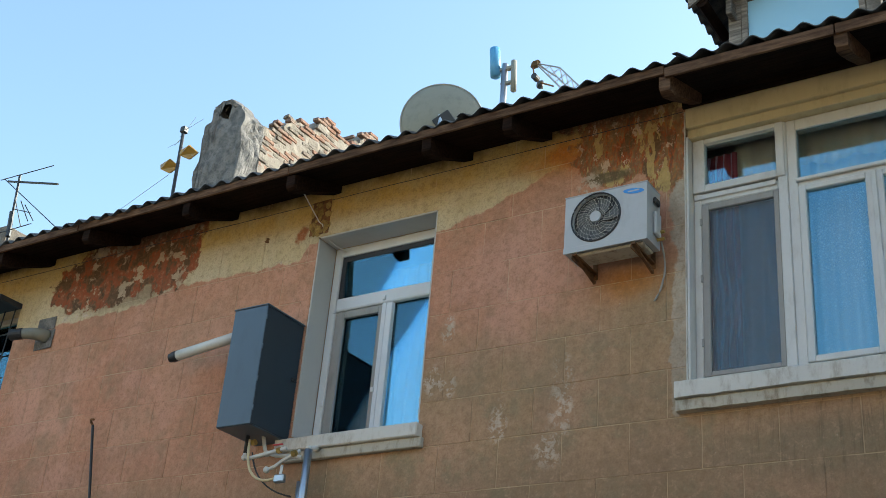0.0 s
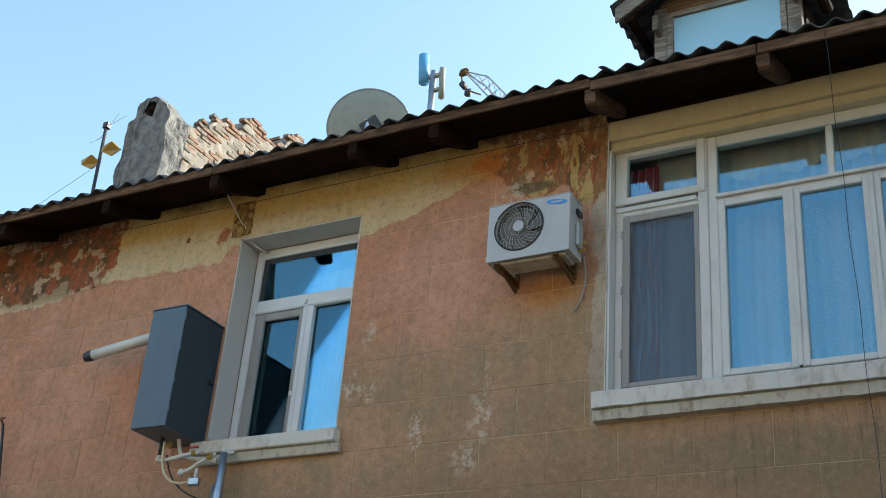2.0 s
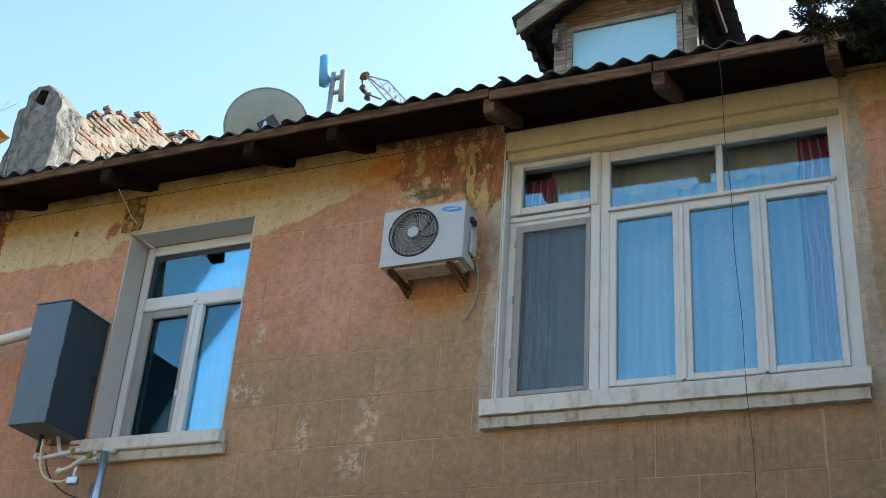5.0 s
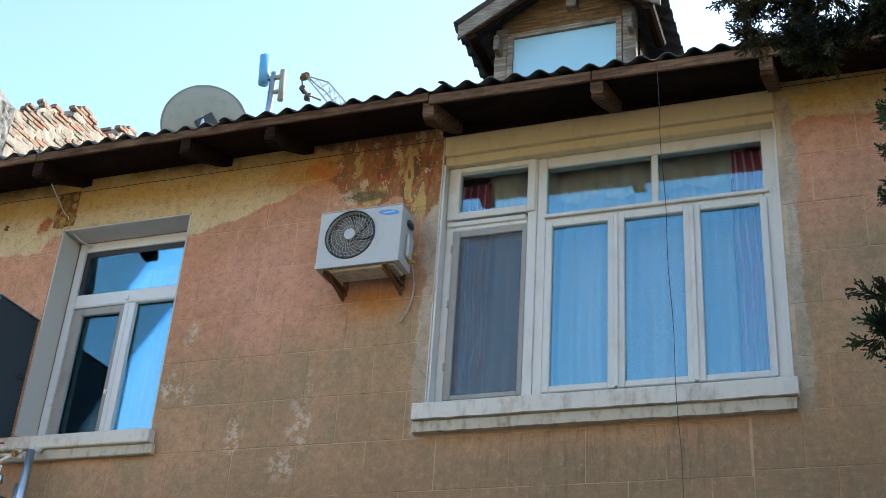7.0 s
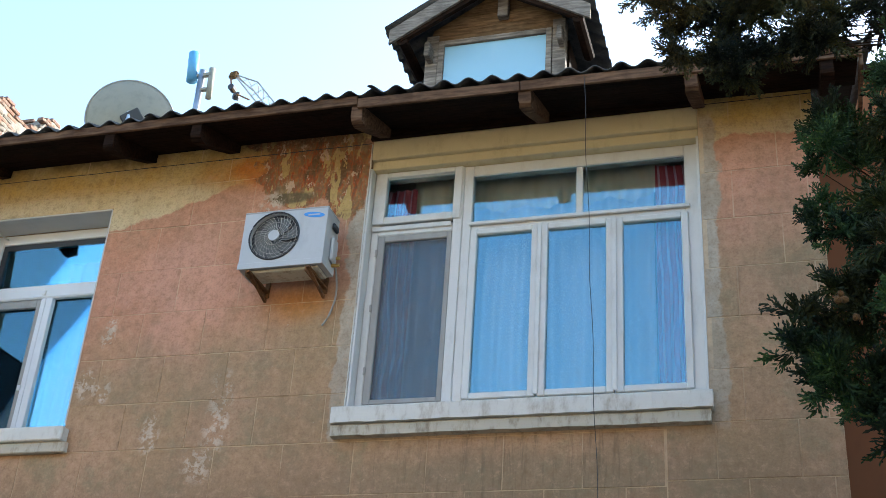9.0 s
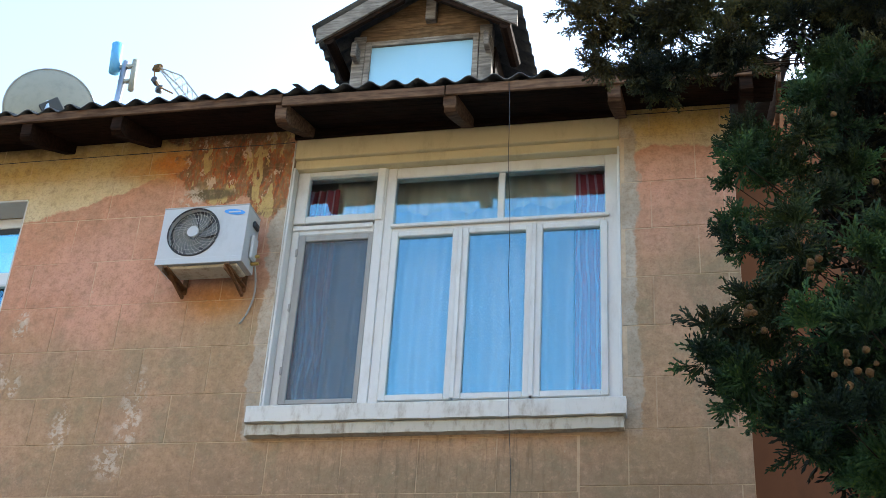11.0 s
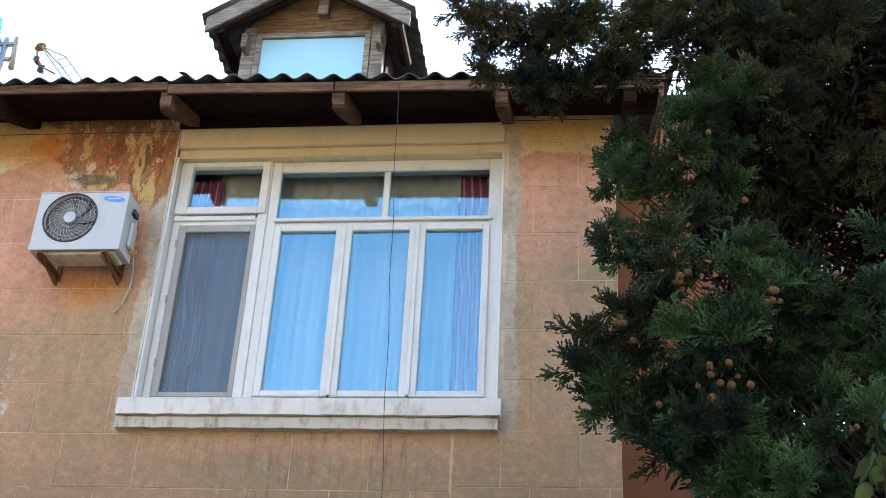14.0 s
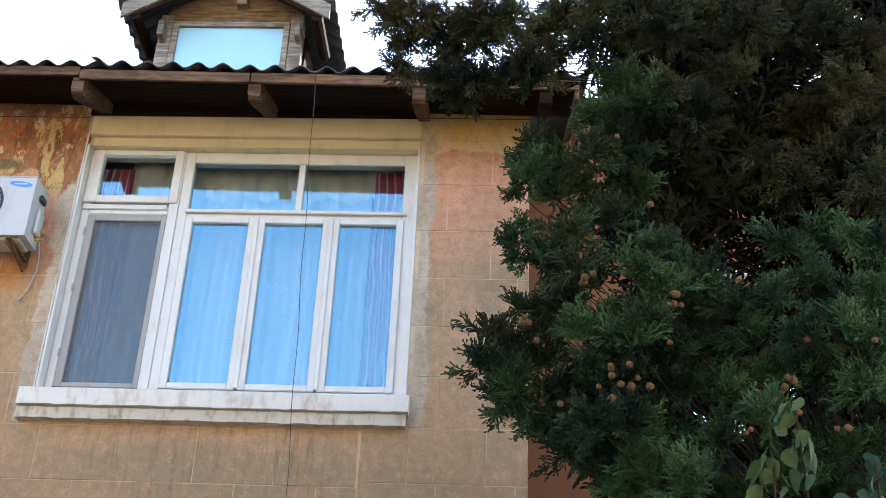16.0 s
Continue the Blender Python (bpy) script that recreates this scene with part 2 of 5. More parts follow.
def stone_material(name, a, b, c, scale=6.0, bump=0.8):
    M = Mat(name, 0.92, spec=0.2)
    g, h = M.noise(scale, 7, 0.65), M.noise(scale * 7, 4, 0.6)
    col = M.mix(M.step(g, 0.35, 0.62), a, b)
    col = M.mix(M.math("MULTIPLY", M.step(h, 0.5, 0.7), 0.6), col, c)
    col = M.mix(1.0, col, M.ramp(M.rnd(), [(0, 0.75), (1, 1.2)]), "MULTIPLY")
    M.color(col)
    M.bump(M.math("ADD", g, M.math("MULTIPLY", h, 0.5)), bump, 0.02)
    return M.m


def brick_material():
    M = Mat("old_mixed_brick", 0.92, spec=0.2)
    g, h, r = M.noise(9, 6, 0.65), M.noise(50, 4, 0.6), M.rnd()
    red = M.mix(M.step(g, 0.4, 0.6), (0.25, 0.13, 0.09), (0.29, 0.18, 0.13))
    tan = M.mix(M.step(g, 0.4, 0.6), (0.18, 0.155, 0.13), (0.25, 0.21, 0.17))
    c = M.mix(M.step(r, 0.35, 0.6), tan, red)
    c = M.mix(M.math("MULTIPLY", M.step(h, 0.5, 0.65), 0.6), c, (0.13, 0.11, 0.09))
    M.color(c)
    M.bump(M.math("ADD", g, h), 0.9, 0.02)
    return M.m


def plain_metal(name, c, rough=0.45, metal=0.0):
    M = Mat(name, rough, metal)
    g = M.noise(9, 5, 0.65)
    M.color(M.mix(M.math("MULTIPLY", M.step(g, 0.45, 0.75), 0.35), c, tuple(v * 0.55 for v in c)))
    return M.m


def glass_material(name, gloss, tint=(0.92, 0.95, 0.96)):
    M = Mat(name)
    nt = M.nt
    tr = nt.nodes.new("ShaderNodeBsdfTransparent")
    tr.inputs[0].default_value = (*tint, 1)
    gl = nt.nodes.new("ShaderNodeBsdfGlossy")
    gl.inputs["Roughness"].default_value = 0.015
    # gloss tinted blue, deepens the blue of the reflected sky
    gl.inputs["Color"].default_value = (0.45, 0.82, 1.0, 1)
    fr = nt.nodes.new("ShaderNodeFresnel")
    fr.inputs["IOR"].default_value = 1.5
    f = M.math("ADD", M.math("MULTIPLY", fr.outputs[0], 1.2), gloss, True)
    mx = nt.nodes.new("ShaderNodeMixShader")
    nt.links.new(f, mx.inputs[0])
    nt.links.new(tr.outputs[0], mx.inputs[1])
    nt.links.new(gl.outputs[0], mx.inputs[2])
    nt.links.new(mx.outputs[0], nt.nodes["Material Output"].inputs["Surface"])
    n = nt.nodes.new("ShaderNodeBump")
    n.inputs["Strength"].default_value, n.inputs["Distance"].default_value = 0.04, 0.004
    nt.links.new(M.noise(1.6, 2), n.inputs["Height"])
    nt.links.new(n.outputs[0], gl.inputs["Normal"])
    return M.m


def cloth_material(name, base, lace, through=0.35, dots=0.0, stripes=0.0):
    M = Mat(name, 0.95, spec=0.1)
    v = M.nt.nodes.new("ShaderNodeTexVoronoi")
    v.inputs["Scale"].default_value = 40.0
    M.nt.links.new(M.pos, v.inputs["Vector"])
    d = M.step(v.outputs["Distance"], 0.22, 0.4)
    c = M.mix(M.math("MULTIPLY", d, dots), base, lace)
    if stripes:
        wave = M.math("SINE", M.math("MULTIPLY", M.math("ADD", M.xyz()[0], M.math("MULTIPLY", M.noise(1.2, 2), 0.12)), stripes * 2 * math.pi))
        c = M.mix(M.step(wave, 0.45, 0.8), base, lace)
    M.color(c)
    tr = M.nt.nodes.new("ShaderNodeBsdfTranslucent")
    M.put(tr.inputs[0], c)
    mx = M.nt.nodes.new("ShaderNodeMixShader")
    mx.inputs[0].default_value = through
    M.nt.links.new(M.b.outputs[0], mx.inputs[1])
    M.nt.links.new(tr.outputs[0], mx.inputs[2])
    M.nt.links.new(mx.outputs[0], M.nt.nodes["Material Output"].inputs["Surface"])
    return M.m


def foliage_material(name, dark, light, olive=None):
    M = Mat(name, 0.75, spec=0.2)
    isl = M.nt.nodes.new("ShaderNodeNewGeometry").outputs["Random Per Island"]
    g = M.noise(3.0, 4)
    c = M.mix(M.step(g, 0.38, 0.62), dark, light)
    if olive:
        c = M.mix(M.math("MULTIPLY", M.step(M.noise(0.9, 3, off=(3, 5, 1)), 0.46, 0.62), 0.7), c, olive)
    c = M.mix(1.0, c, M.ramp(isl, [(0, (0.6, 0.65, 0.7)), (0.8, (1.15, 1.1, 1.0)), (1, (1.7, 1.35, 0.7))]), "MULTIPLY")
    M.color(c)
    tr = M.nt.nodes.new("ShaderNodeBsdfTranslucent")
    M.put(tr.inputs[0], c)
    mx = M.nt.nodes.new("ShaderNodeMixShader")
    mx.inputs[0].default_value = 0.3
    M.nt.links.new(M.b.outputs[0], mx.inputs[1])
    M.nt.links.new(tr.outputs[0], mx.inputs[2])
    M.nt.links.new(mx.outputs[0], M.nt.nodes["Material Output"].inputs["Surface"])
    return M.m


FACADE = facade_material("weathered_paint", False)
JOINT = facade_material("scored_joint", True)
# red render with the shade of the recessed wing mixed into its tone
WING = paint_material("shaded_red_render", (0.22, 0.085, 0.032), (0.13, 0.05, 0.022), 0.9, 0.6, 2.0)
REVEAL = paint_material("grey_reveal_render", (0.52, 0.49, 0.455), (0.38, 0.35, 0.31), 0.85, 0.5, 3.0)
LIP = paint_material("dirty_sill_lip", (0.46, 0.42, 0.34), (0.16, 0.11, 0.06), 0.8, 0.95, 9.0)
PALE = paint_material("white_gloss_paint", (0.60, 0.59, 0.56), (0.38, 0.33, 0.26), 0.45, 0.4, 6.0)
OLDPALE = paint_material("flaked_white_sill", (0.60, 0.58, 0.53), (0.26, 0.20, 0.13), 0.7, 0.8, 7.0)
CREAMWOOD = paint_material("cream_painted_board", (0.58, 0.50, 0.31), (0.33, 0.26, 0.14), 0.6, 0.6, 4.0)
PVC = paint_material("white_pvc", (0.64, 0.65, 0.66), (0.48, 0.48, 0.47), 0.35, 0.25, 3.0)
GREYFRAME = paint_material("grey_weathered_frame", (0.32, 0.31, 0.29), (0.18, 0.16, 0.14), 0.7, 0.5, 6.0)
GASKET = plain_metal("dark_gasket", (0.03, 0.03, 0.035), 0.6)
# brown wood taken near black, shade under the roof is put into the colour
EAVEWOOD = wood_material("shaded_eave_wood", (0.010, 0.006, 0.004), (0.026, 0.013, 0.008))
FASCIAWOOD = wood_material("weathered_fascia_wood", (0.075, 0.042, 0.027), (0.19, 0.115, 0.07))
GREYWOOD = wood_material("grey_weathered_wood", (0.12, 0.10, 0.085), (0.30, 0.26, 0.22))
DORMERWOOD = wood_material("brown_dormer_boards", (0.11, 0.066, 0.034), (0.25, 0.155, 0.08))
SLATE = stone_material("dark_corrugated_sheet", (0.06, 0.062, 0.065), (0.10, 0.10, 0.10), (0.04, 0.04, 0.042), 5.0, 0.4)
PLASTER = stone_material("grey_lime_plaster", (0.12, 0.115, 0.11), (0.24, 0.22, 0.20), (0.07, 0.065, 0.06), 7.0, 1.0)
BRICK = brick_material()
MORTAR = stone_material("crumbling_mortar", (0.22, 0.185, 0.15), (0.27, 0.235, 0.195), (0.14, 0.12, 0.10), 8.0, 0.9)
# cabinet grey darkened, so the shade on the door side is in the colour
DOORSHADE = paint_material("shaded_door_grey", (0.030, 0.038, 0.048), (0.02, 0.024, 0.03), 0.5, 0.4, 4.0)
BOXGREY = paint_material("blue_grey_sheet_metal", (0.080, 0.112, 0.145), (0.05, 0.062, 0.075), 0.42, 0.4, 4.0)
ACWHITE = paint_material("off_white_casing", (0.43, 0.43, 0.425), (0.30, 0.28, 0.25), 0.4, 0.4, 5.0)
BLACK = plain_metal("black_plastic", (0.02, 0.02, 0.022), 0.5)
FANGREY = plain_metal("grey_fan_plastic", (0.10, 0.098, 0.09), 0.5)
WIREGREY = plain_metal("pale_grille_wire", (0.50, 0.47, 0.40), 0.4)
LOGOBLUE = plain_metal("blue_badge", (0.06, 0.25, 0.62), 0.4)
RUSTY = stone_material("rusty_steel", (0.10, 0.055, 0.03), (0.20, 0.10, 0.045), (0.26, 0.12, 0.04), 12.0, 0.4)
STEEL = plain_metal("galvanised_steel", (0.45, 0.47, 0.50), 0.35, 0.9)
PIPEWHITE = plain_metal("white_plastic_pipe", (0.62, 0.60, 0.55), 0.45)
BRASS = plain_metal("brass_fitting", (0.55, 0.38, 0.12), 0.4, 0.8)
REDPAINT = plain_metal("red_valve_paint", (0.45, 0.03, 0.03), 0.4)
DISHGREY = plain_metal("grey_dish_paint", (0.24, 0.23, 0.185), 0.6)
ANTBLUE = plain_metal("pale_blue_radome", (0.10, 0.30, 0.50), 0.5)
YELLOW = plain_metal("yellow_plastic", (0.36, 0.19, 0.02), 0.5)
BARK = wood_material("brown_bark", (0.06, 0.04, 0.03), (0.16, 0.11, 0.08), 0.9, 2)
TWIG = wood_material("dark_twig_bark", (0.022, 0.016, 0.012), (0.06, 0.042, 0.03), 0.9, 2)
# darker copy of the foliage, the shade inside the crown is in its colour
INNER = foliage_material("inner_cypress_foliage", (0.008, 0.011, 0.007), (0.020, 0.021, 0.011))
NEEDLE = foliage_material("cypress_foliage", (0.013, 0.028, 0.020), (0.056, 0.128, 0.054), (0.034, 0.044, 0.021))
# olive brown, with the shaded underside of the upper crown painted in
UPPERNEEDLE = foliage_material("shaded_upper_foliage", (0.013, 0.022, 0.019), (0.066, 0.078, 0.036), (0.070, 0.060, 0.027))
LEAF = foliage_material("vine_leaf", (0.030, 0.075, 0.055), (0.085, 0.125, 0.040))
CONE = stone_material("brown_cone", (0.085, 0.050, 0.022), (0.13, 0.08, 0.035), (0.05, 0.035, 0.018), 60.0, 0.5)
GLASS = glass_material("blue_tinted_window_glass", 0.07)
# sky blue put into the pane's colour in place of a reflection
SKYGLASS = paint_material("sky_blue_painted_pane", (0.30, 0.50, 0.64), (0.38, 0.54, 0.64), 0.3, 0.6, 1.5)
LACE = cloth_material("white_lace_curtain", (0.74, 0.74, 0.74), (0.44, 0.44, 0.45), 0.25, 0.6)
DRAPE = cloth_material("dark_red_striped_drape", (0.36, 0.07, 0.09), (0.52, 0.32, 0.38), 0.2, 0.0, 14.0)
VALANCE = cloth_material("beige_valance", (0.74, 0.66, 0.52), (0.50, 0.44, 0.33), 0.2, 0.5)
ROOM = paint_material("room_wallpaper", (0.38, 0.33, 0.28), (0.28, 0.24, 0.20), 0.9, 0.4, 1.0)
# tone of the unseen house, picked for its warm bounce on the facade
TAN = paint_material("tan_render", (0.42, 0.32, 0.20), (0.30, 0.23, 0.15), 0.9, 0.5, 1.0)
GROUND = stone_material("dusty_ground", (0.11, 0.10, 0.085), (0.15, 0.13, 0.11), (0.08, 0.07, 0.06), 2.0, 0.5)


def screen_material():
    M = Mat("insect_screen_mesh", 0.9)
    tr = M.nt.nodes.new("ShaderNodeBsdfTransparent")
    M.color((0.15, 0.15, 0.16))
    mx = M.nt.nodes.new("ShaderNodeMixShader")
    mx.inputs[0].default_value = 0.36
    M.nt.links.new(tr.outputs[0], mx.inputs[1])
    M.nt.links.new(M.b.outputs[0], mx.inputs[2])
    M.nt.links.new(mx.outputs[0], M.nt.nodes["Material Output"].inputs["Surface"])
    return M.m


SCREEN = screen_material()


# ---- mesh helpers ----
def mesh_of(name, bm, mat, smooth=False):
    me = bpy.data.meshes.new(name)
    bmesh.ops.recalc_face_normals(bm, faces=bm.faces)
    bm.to_mesh(me)
    bm.free()
    me.materials.append(mat)
    if smooth:
        for p in me.polygons:
            p.use_smooth = True
    return me


def part(name, bm, mat, parent=None, label="", smooth=False):
    ob = new(name, mesh_of(name, bm, mat, smooth))
    if parent:
        ob.parent = parent
    if label:
        ob["label"] = label
    return ob


def thing(name, label, category, kind="", group=""):
    return tagged(new(name), label, category, group, kind)


def box(bm, x0, x1, y0, y1, z0, z1, bevel=0.0):
    vs = bmesh.ops.create_cube(bm, size=1.0)["verts"]
    for v in vs:
        v.co = Vector((x0 + (v.co.x + 0.5) * (x1 - x0), y0 + (v.co.y + 0.5) * (y1 - y0), z0 + (v.co.z + 0.5) * (z1 - z0)))
    if bevel:
        es = list({e for v in vs for e in v.link_edges})
        bmesh.ops.bevel(bm, geom=es, offset=bevel, segments=1, affect="EDGES")
    return bm


def boxes(*rows, bevel=0.0):
    bm = bmesh.new()
    for r in rows:
        box(bm, *r, bevel=bevel)
    return bm


def tube(points, r, n=8, r2=None, bm=None, cap=True):
    """A round bar along points, tapering from r to r2."""
    bm = bm or bmesh.new()
    pts = [Vector(p) for p in points]
    rings = []
    for i, p in enumerate(pts):
        d = (pts[min(i + 1, len(pts) - 1)] - pts[max(i - 1, 0)]).normalized()
        a = d.cross(Vector((0, 0, 1)) if abs(d.z) < 0.9 else Vector((1, 0, 0))).normalized()
        b = d.cross(a)
        k = r if r2 is None else r + (r2 - r) * i / (len(pts) - 1)
        rings.append([bm.verts.new(p + (a * math.cos(2 * math.pi * j / n) + b * math.sin(2 * math.pi * j / n)) * k) for j in range(n)])
    for p, q in zip(rings, rings[1:]):
        for j in range(n):
            bm.faces.new((p[j], p[(j + 1) % n], q[(j + 1) % n], q[j]))
    if cap:
        bm.faces.new(rings[0][::-1])
        bm.faces.new(rings[-1])
    return bm


def arc(p0, p1, p2, n=8):
    """A bent line from p0 past p1 to p2."""
    a, b, c = Vector(p0), Vector(p1), Vector(p2)
    return [a * (1 - t) ** 2 + b * 2 * t * (1 - t) + c * t * t for t in [i / n for i in range(n + 1)]]


def roughen(bm, amount, scale, seed=0.0):
    for v in bm.verts:
        v.co += noise.noise_vector(v.co * scale + Vector((seed, seed * 2, 0))) * amount
    return bm

# ---- the large structure ----
GZ = 0.3
bm = bmesh.new()
bmesh.ops.create_grid(bm, x_segments=40, y_segments=40, size=600)
for v in bm.verts:
    v.co.z = GZ
tagged(part("ground", bm, GROUND), "dusty pale ground in front of the house", "ground", kind="structure")

X0, X1, ZT = -17.0, 1.5, 8.66
WIN1 = (-6.64, -5.11, 5.58, 7.88)
WIN2 = (-2.45, 0.54, 5.60, 8.33)
WIN3 = (-13.6, -11.42, 5.60, 7.86)
OPENINGS = (WIN1, WIN2, WIN3)


def wall_with_openings(x0, x1, z0, z1, y0, y1, holes):
    bm = bmesh.new()
    xs = sorted({x0, x1, *[v for h in holes for v in h[:2]]})
    zs = sorted({z0, z1, *[v for h in holes for v in h[2:]]})
    q = lambda *c: bm.faces.new([bm.verts.new(p) for p in c])
    for a, b in zip(xs, xs[1:]):
        for c, d in zip(zs, zs[1:]):
            if any(h[0] <= a and b <= h[1] and h[2] <= c and d <= h[3] for h in holes):
                continue
            q((a, y0, c), (b, y0, c), (b, y0, d), (a, y0, d))
            q((a, y1, c), (a, y1, d), (b, y1, d), (b, y1, c))
    for a, b, c, d in [*holes, (x0, x1, z0, z1)]:
        q((a, y0, c), (a, y1, c), (a, y1, d), (a, y0, d))
        q((b, y0, c), (b, y0, d), (b, y1, d), (b, y1, c))
        q((a, y0, c), (b, y0, c), (b, y1, c), (a, y1, c))
        q((a, y0, d), (a, y1, d), (b, y1, d), (b, y0, d))
    bmesh.ops.remove_doubles(bm, verts=bm.verts, dist=1e-5)
    return bm


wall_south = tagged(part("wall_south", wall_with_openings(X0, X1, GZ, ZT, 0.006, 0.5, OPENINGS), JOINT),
                    "old salmon and cream painted facade scored into blocks", "wall", kind="structure")
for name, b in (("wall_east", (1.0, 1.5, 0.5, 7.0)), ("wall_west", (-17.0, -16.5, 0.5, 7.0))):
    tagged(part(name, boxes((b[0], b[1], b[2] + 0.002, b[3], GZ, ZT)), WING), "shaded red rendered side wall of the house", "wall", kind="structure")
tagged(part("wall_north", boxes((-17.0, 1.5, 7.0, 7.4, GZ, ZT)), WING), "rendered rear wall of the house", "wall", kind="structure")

# rooms behind the windows
tagged(part("floor", boxes((-16.5, 1.0, 0.502, 7.0, 4.55, 4.75)), ROOM), "plain floor of the rooms behind the windows", "floor", kind="structure")
tagged(part("ceiling", boxes((-16.5, 1.0, 0.502, 7.0, 8.40, 8.5)), ROOM), "plain ceiling of the rooms behind the windows", "ceiling", kind="structure")
for k, xx in enumerate((-10.5, -4.0)):
    tagged(part("wall_inner_%d" % (k + 1), boxes((xx, xx + 0.15, 0.502, 3.9, 4.75, 8.4)), ROOM), "papered partition wall between rooms", "wall", kind="structure")
tagged(part("wall_inner_3", boxes((-16.5, 1.0, 3.902, 4.05, 4.75, 8.4)), ROOM), "papered back wall of the rooms", "wall", kind="structure")

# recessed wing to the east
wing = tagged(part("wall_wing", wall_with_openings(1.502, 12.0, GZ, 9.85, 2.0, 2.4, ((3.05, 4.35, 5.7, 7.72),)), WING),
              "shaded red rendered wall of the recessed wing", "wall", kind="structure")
w4 = thing("window_4", "dark window with white frame in the recessed wing", "window", "structure")
part("window_frame", boxes((3.05, 3.13, 2.1, 2.18, 5.7, 7.72), (4.27, 4.35, 2.1, 2.18, 5.7, 7.72), (3.13, 4.27, 2.1, 2.18, 5.7, 5.78), (3.13, 4.27, 2.1, 2.18, 7.64, 7.72), (3.66, 3.74, 2.102, 2.178, 5.78, 7.64)), PALE, w4)
part("pane", boxes((3.13, 4.27, 2.135, 2.145, 5.78, 7.64)), GLASS, w4)
part("lintel_ledge", boxes((2.95, 4.45, 1.9, 2.06, 7.84, 7.94)), PALE, w4)
tagged(part("wing_roof", boxes((1.56, 12.4, 1.85, 7.0, 9.86, 9.96)), EAVEWOOD), "dark boarded eave of the recessed wing", "roof", kind="structure")

# ---- roof ----
PITCH = math.tan(radians(24))
EY = -0.83


def roof_z(y):
    return 8.298 + PITCH * (y - EY)


roof = thing("roof", "low pitched roof of dark corrugated sheets on rough timber", "roof", "structure")


def corrugated(x0, x1, y0, y1, lift=0.0, wave=0.218, amp=0.03, curl=0.0):
    """One corrugated sheet following the slope, with thickness."""
    bm = bmesh.new()
    n = max(6, int((x1 - x0) / wave * 10))
    rows = []
    for k in (0, 1):
        for j, y in enumerate((y0, y0 + 0.25, y0 + 1.2, y1)):
            row = []
            for i in range(n + 1):
                x = x0 + (x1 - x0) * i / n
                w = amp * math.cos(2 * math.pi * x / wave) + lift + 0.012 * noise.noise((x * 1.3, y * 0.7, 3.0))
                w += curl * max(0.0, 1 - (x - x0) / 0.16) ** 2
                row.append(bm.verts.new((x, y + 0.02 * noise.noise((x * 3, 1.0, 0.0)) * (j == 0), roof_z(y) + w - 0.009 * k)))
            rows.append(row)
    for a, b in ((0, 1), (1, 2), (2, 3), (4, 5), (5, 6), (6, 7), (0, 4), (3, 7)):
        for i in range(n):
            bm.faces.new((rows[a][i], rows[a][i + 1], rows[b][i + 1], rows[b][i]))
    for a, b in ((0, 1), (1, 2), (2, 3)):
        for i in (0, n):
            bm.faces.new((rows[a][i], rows[b][i], rows[b + 4][i], rows[a + 4][i]))
    return bm


rng = random.Random(5)
xx, k = -16.4, 0
while xx < 1.7:
    x2 = min(xx + 1.09, 1.93)
    right = xx > -2.4
    part("roof_sheet", corrugated(xx, x2 + 0.05, EY + rng.uniform(-0.015, 0.015), 6.2, 0.007 * (k % 2) + (0.004 if right else 0.0), curl=0.05 if abs(xx + 2.1) < 0.56 else 0.0), SLATE, roof, smooth=True)
    xx, k = x2, k + 1

# boards under the sheets, fascia, rafters
soffit = bmesh.new()
for j in range(6):
    y0 = -0.765 + j * 0.128
    vs = [soffit.verts.new(p) for p in [(x, y, 8.225 + 0.33 * (y + 0.765) - d) for d in (0, 0.02) for x, y in ((-17.2, y0), (1.86, y0), (1.86, y0 + 0.122), (-17.2, y0 + 0.122))]]
    for f in ((0, 1, 2, 3), (4, 7, 6, 5), (0, 4, 5, 1), (1, 5, 6, 2), (2, 6, 7, 3), (3, 7, 4, 0)):
        soffit.faces.new([vs[i] for i in f])
bmesh.ops.bisect_plane(soffit, geom=soffit.verts[:] + soffit.edges[:] + soffit.faces[:], plane_co=(-3.2, 0, 0), plane_no=(1, 0, 0))
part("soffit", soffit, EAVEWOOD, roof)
fx = [-17.2, -13.0, -9.63, -6.49, -2.32, -0.86, 1.89]
for a, b in zip(fx, fx[1:]):
    dz = rng.uniform(-0.008, 0.008)
    z0, z1 = (8.201, 8.289) if b < -2.2 else (8.167, 8.265)
    bm = boxes((a + 0.004, b - 0.004, -0.80 + dz, -0.77 + dz, z0 + dz, z1 + dz), bevel=0.004)
    part("fascia_board", bm, FASCIAWOOD, roof)


def rafter(x):
    """Rafter tail with a rounded lower end."""
    bm = bmesh.new()
    prof = [(-0.765, 8.20), (-0.767, 8.085), (-0.755, 8.06), (-0.715, 8.045), (-0.65, 8.055), (-0.45, 8.145), (0.06, 8.40), (0.06, 8.6), (-0.1, 8.45)]
    rings = [[bm.verts.new((x + s * 0.052 + rng.uniform(-0.006, 0.006), y, z + rng.uniform(-0.006, 0.006))) for y, z in prof] for s in (-1, 1)]
    n = len(prof)
    for i in range(n):
        bm.faces.new((rings[0][i], rings[0][(i + 1) % n], rings[1][(i + 1) % n], rings[1][i]))
    bm.faces.new(rings[0])
    bm.faces.new(rings[1][::-1])
    return bm


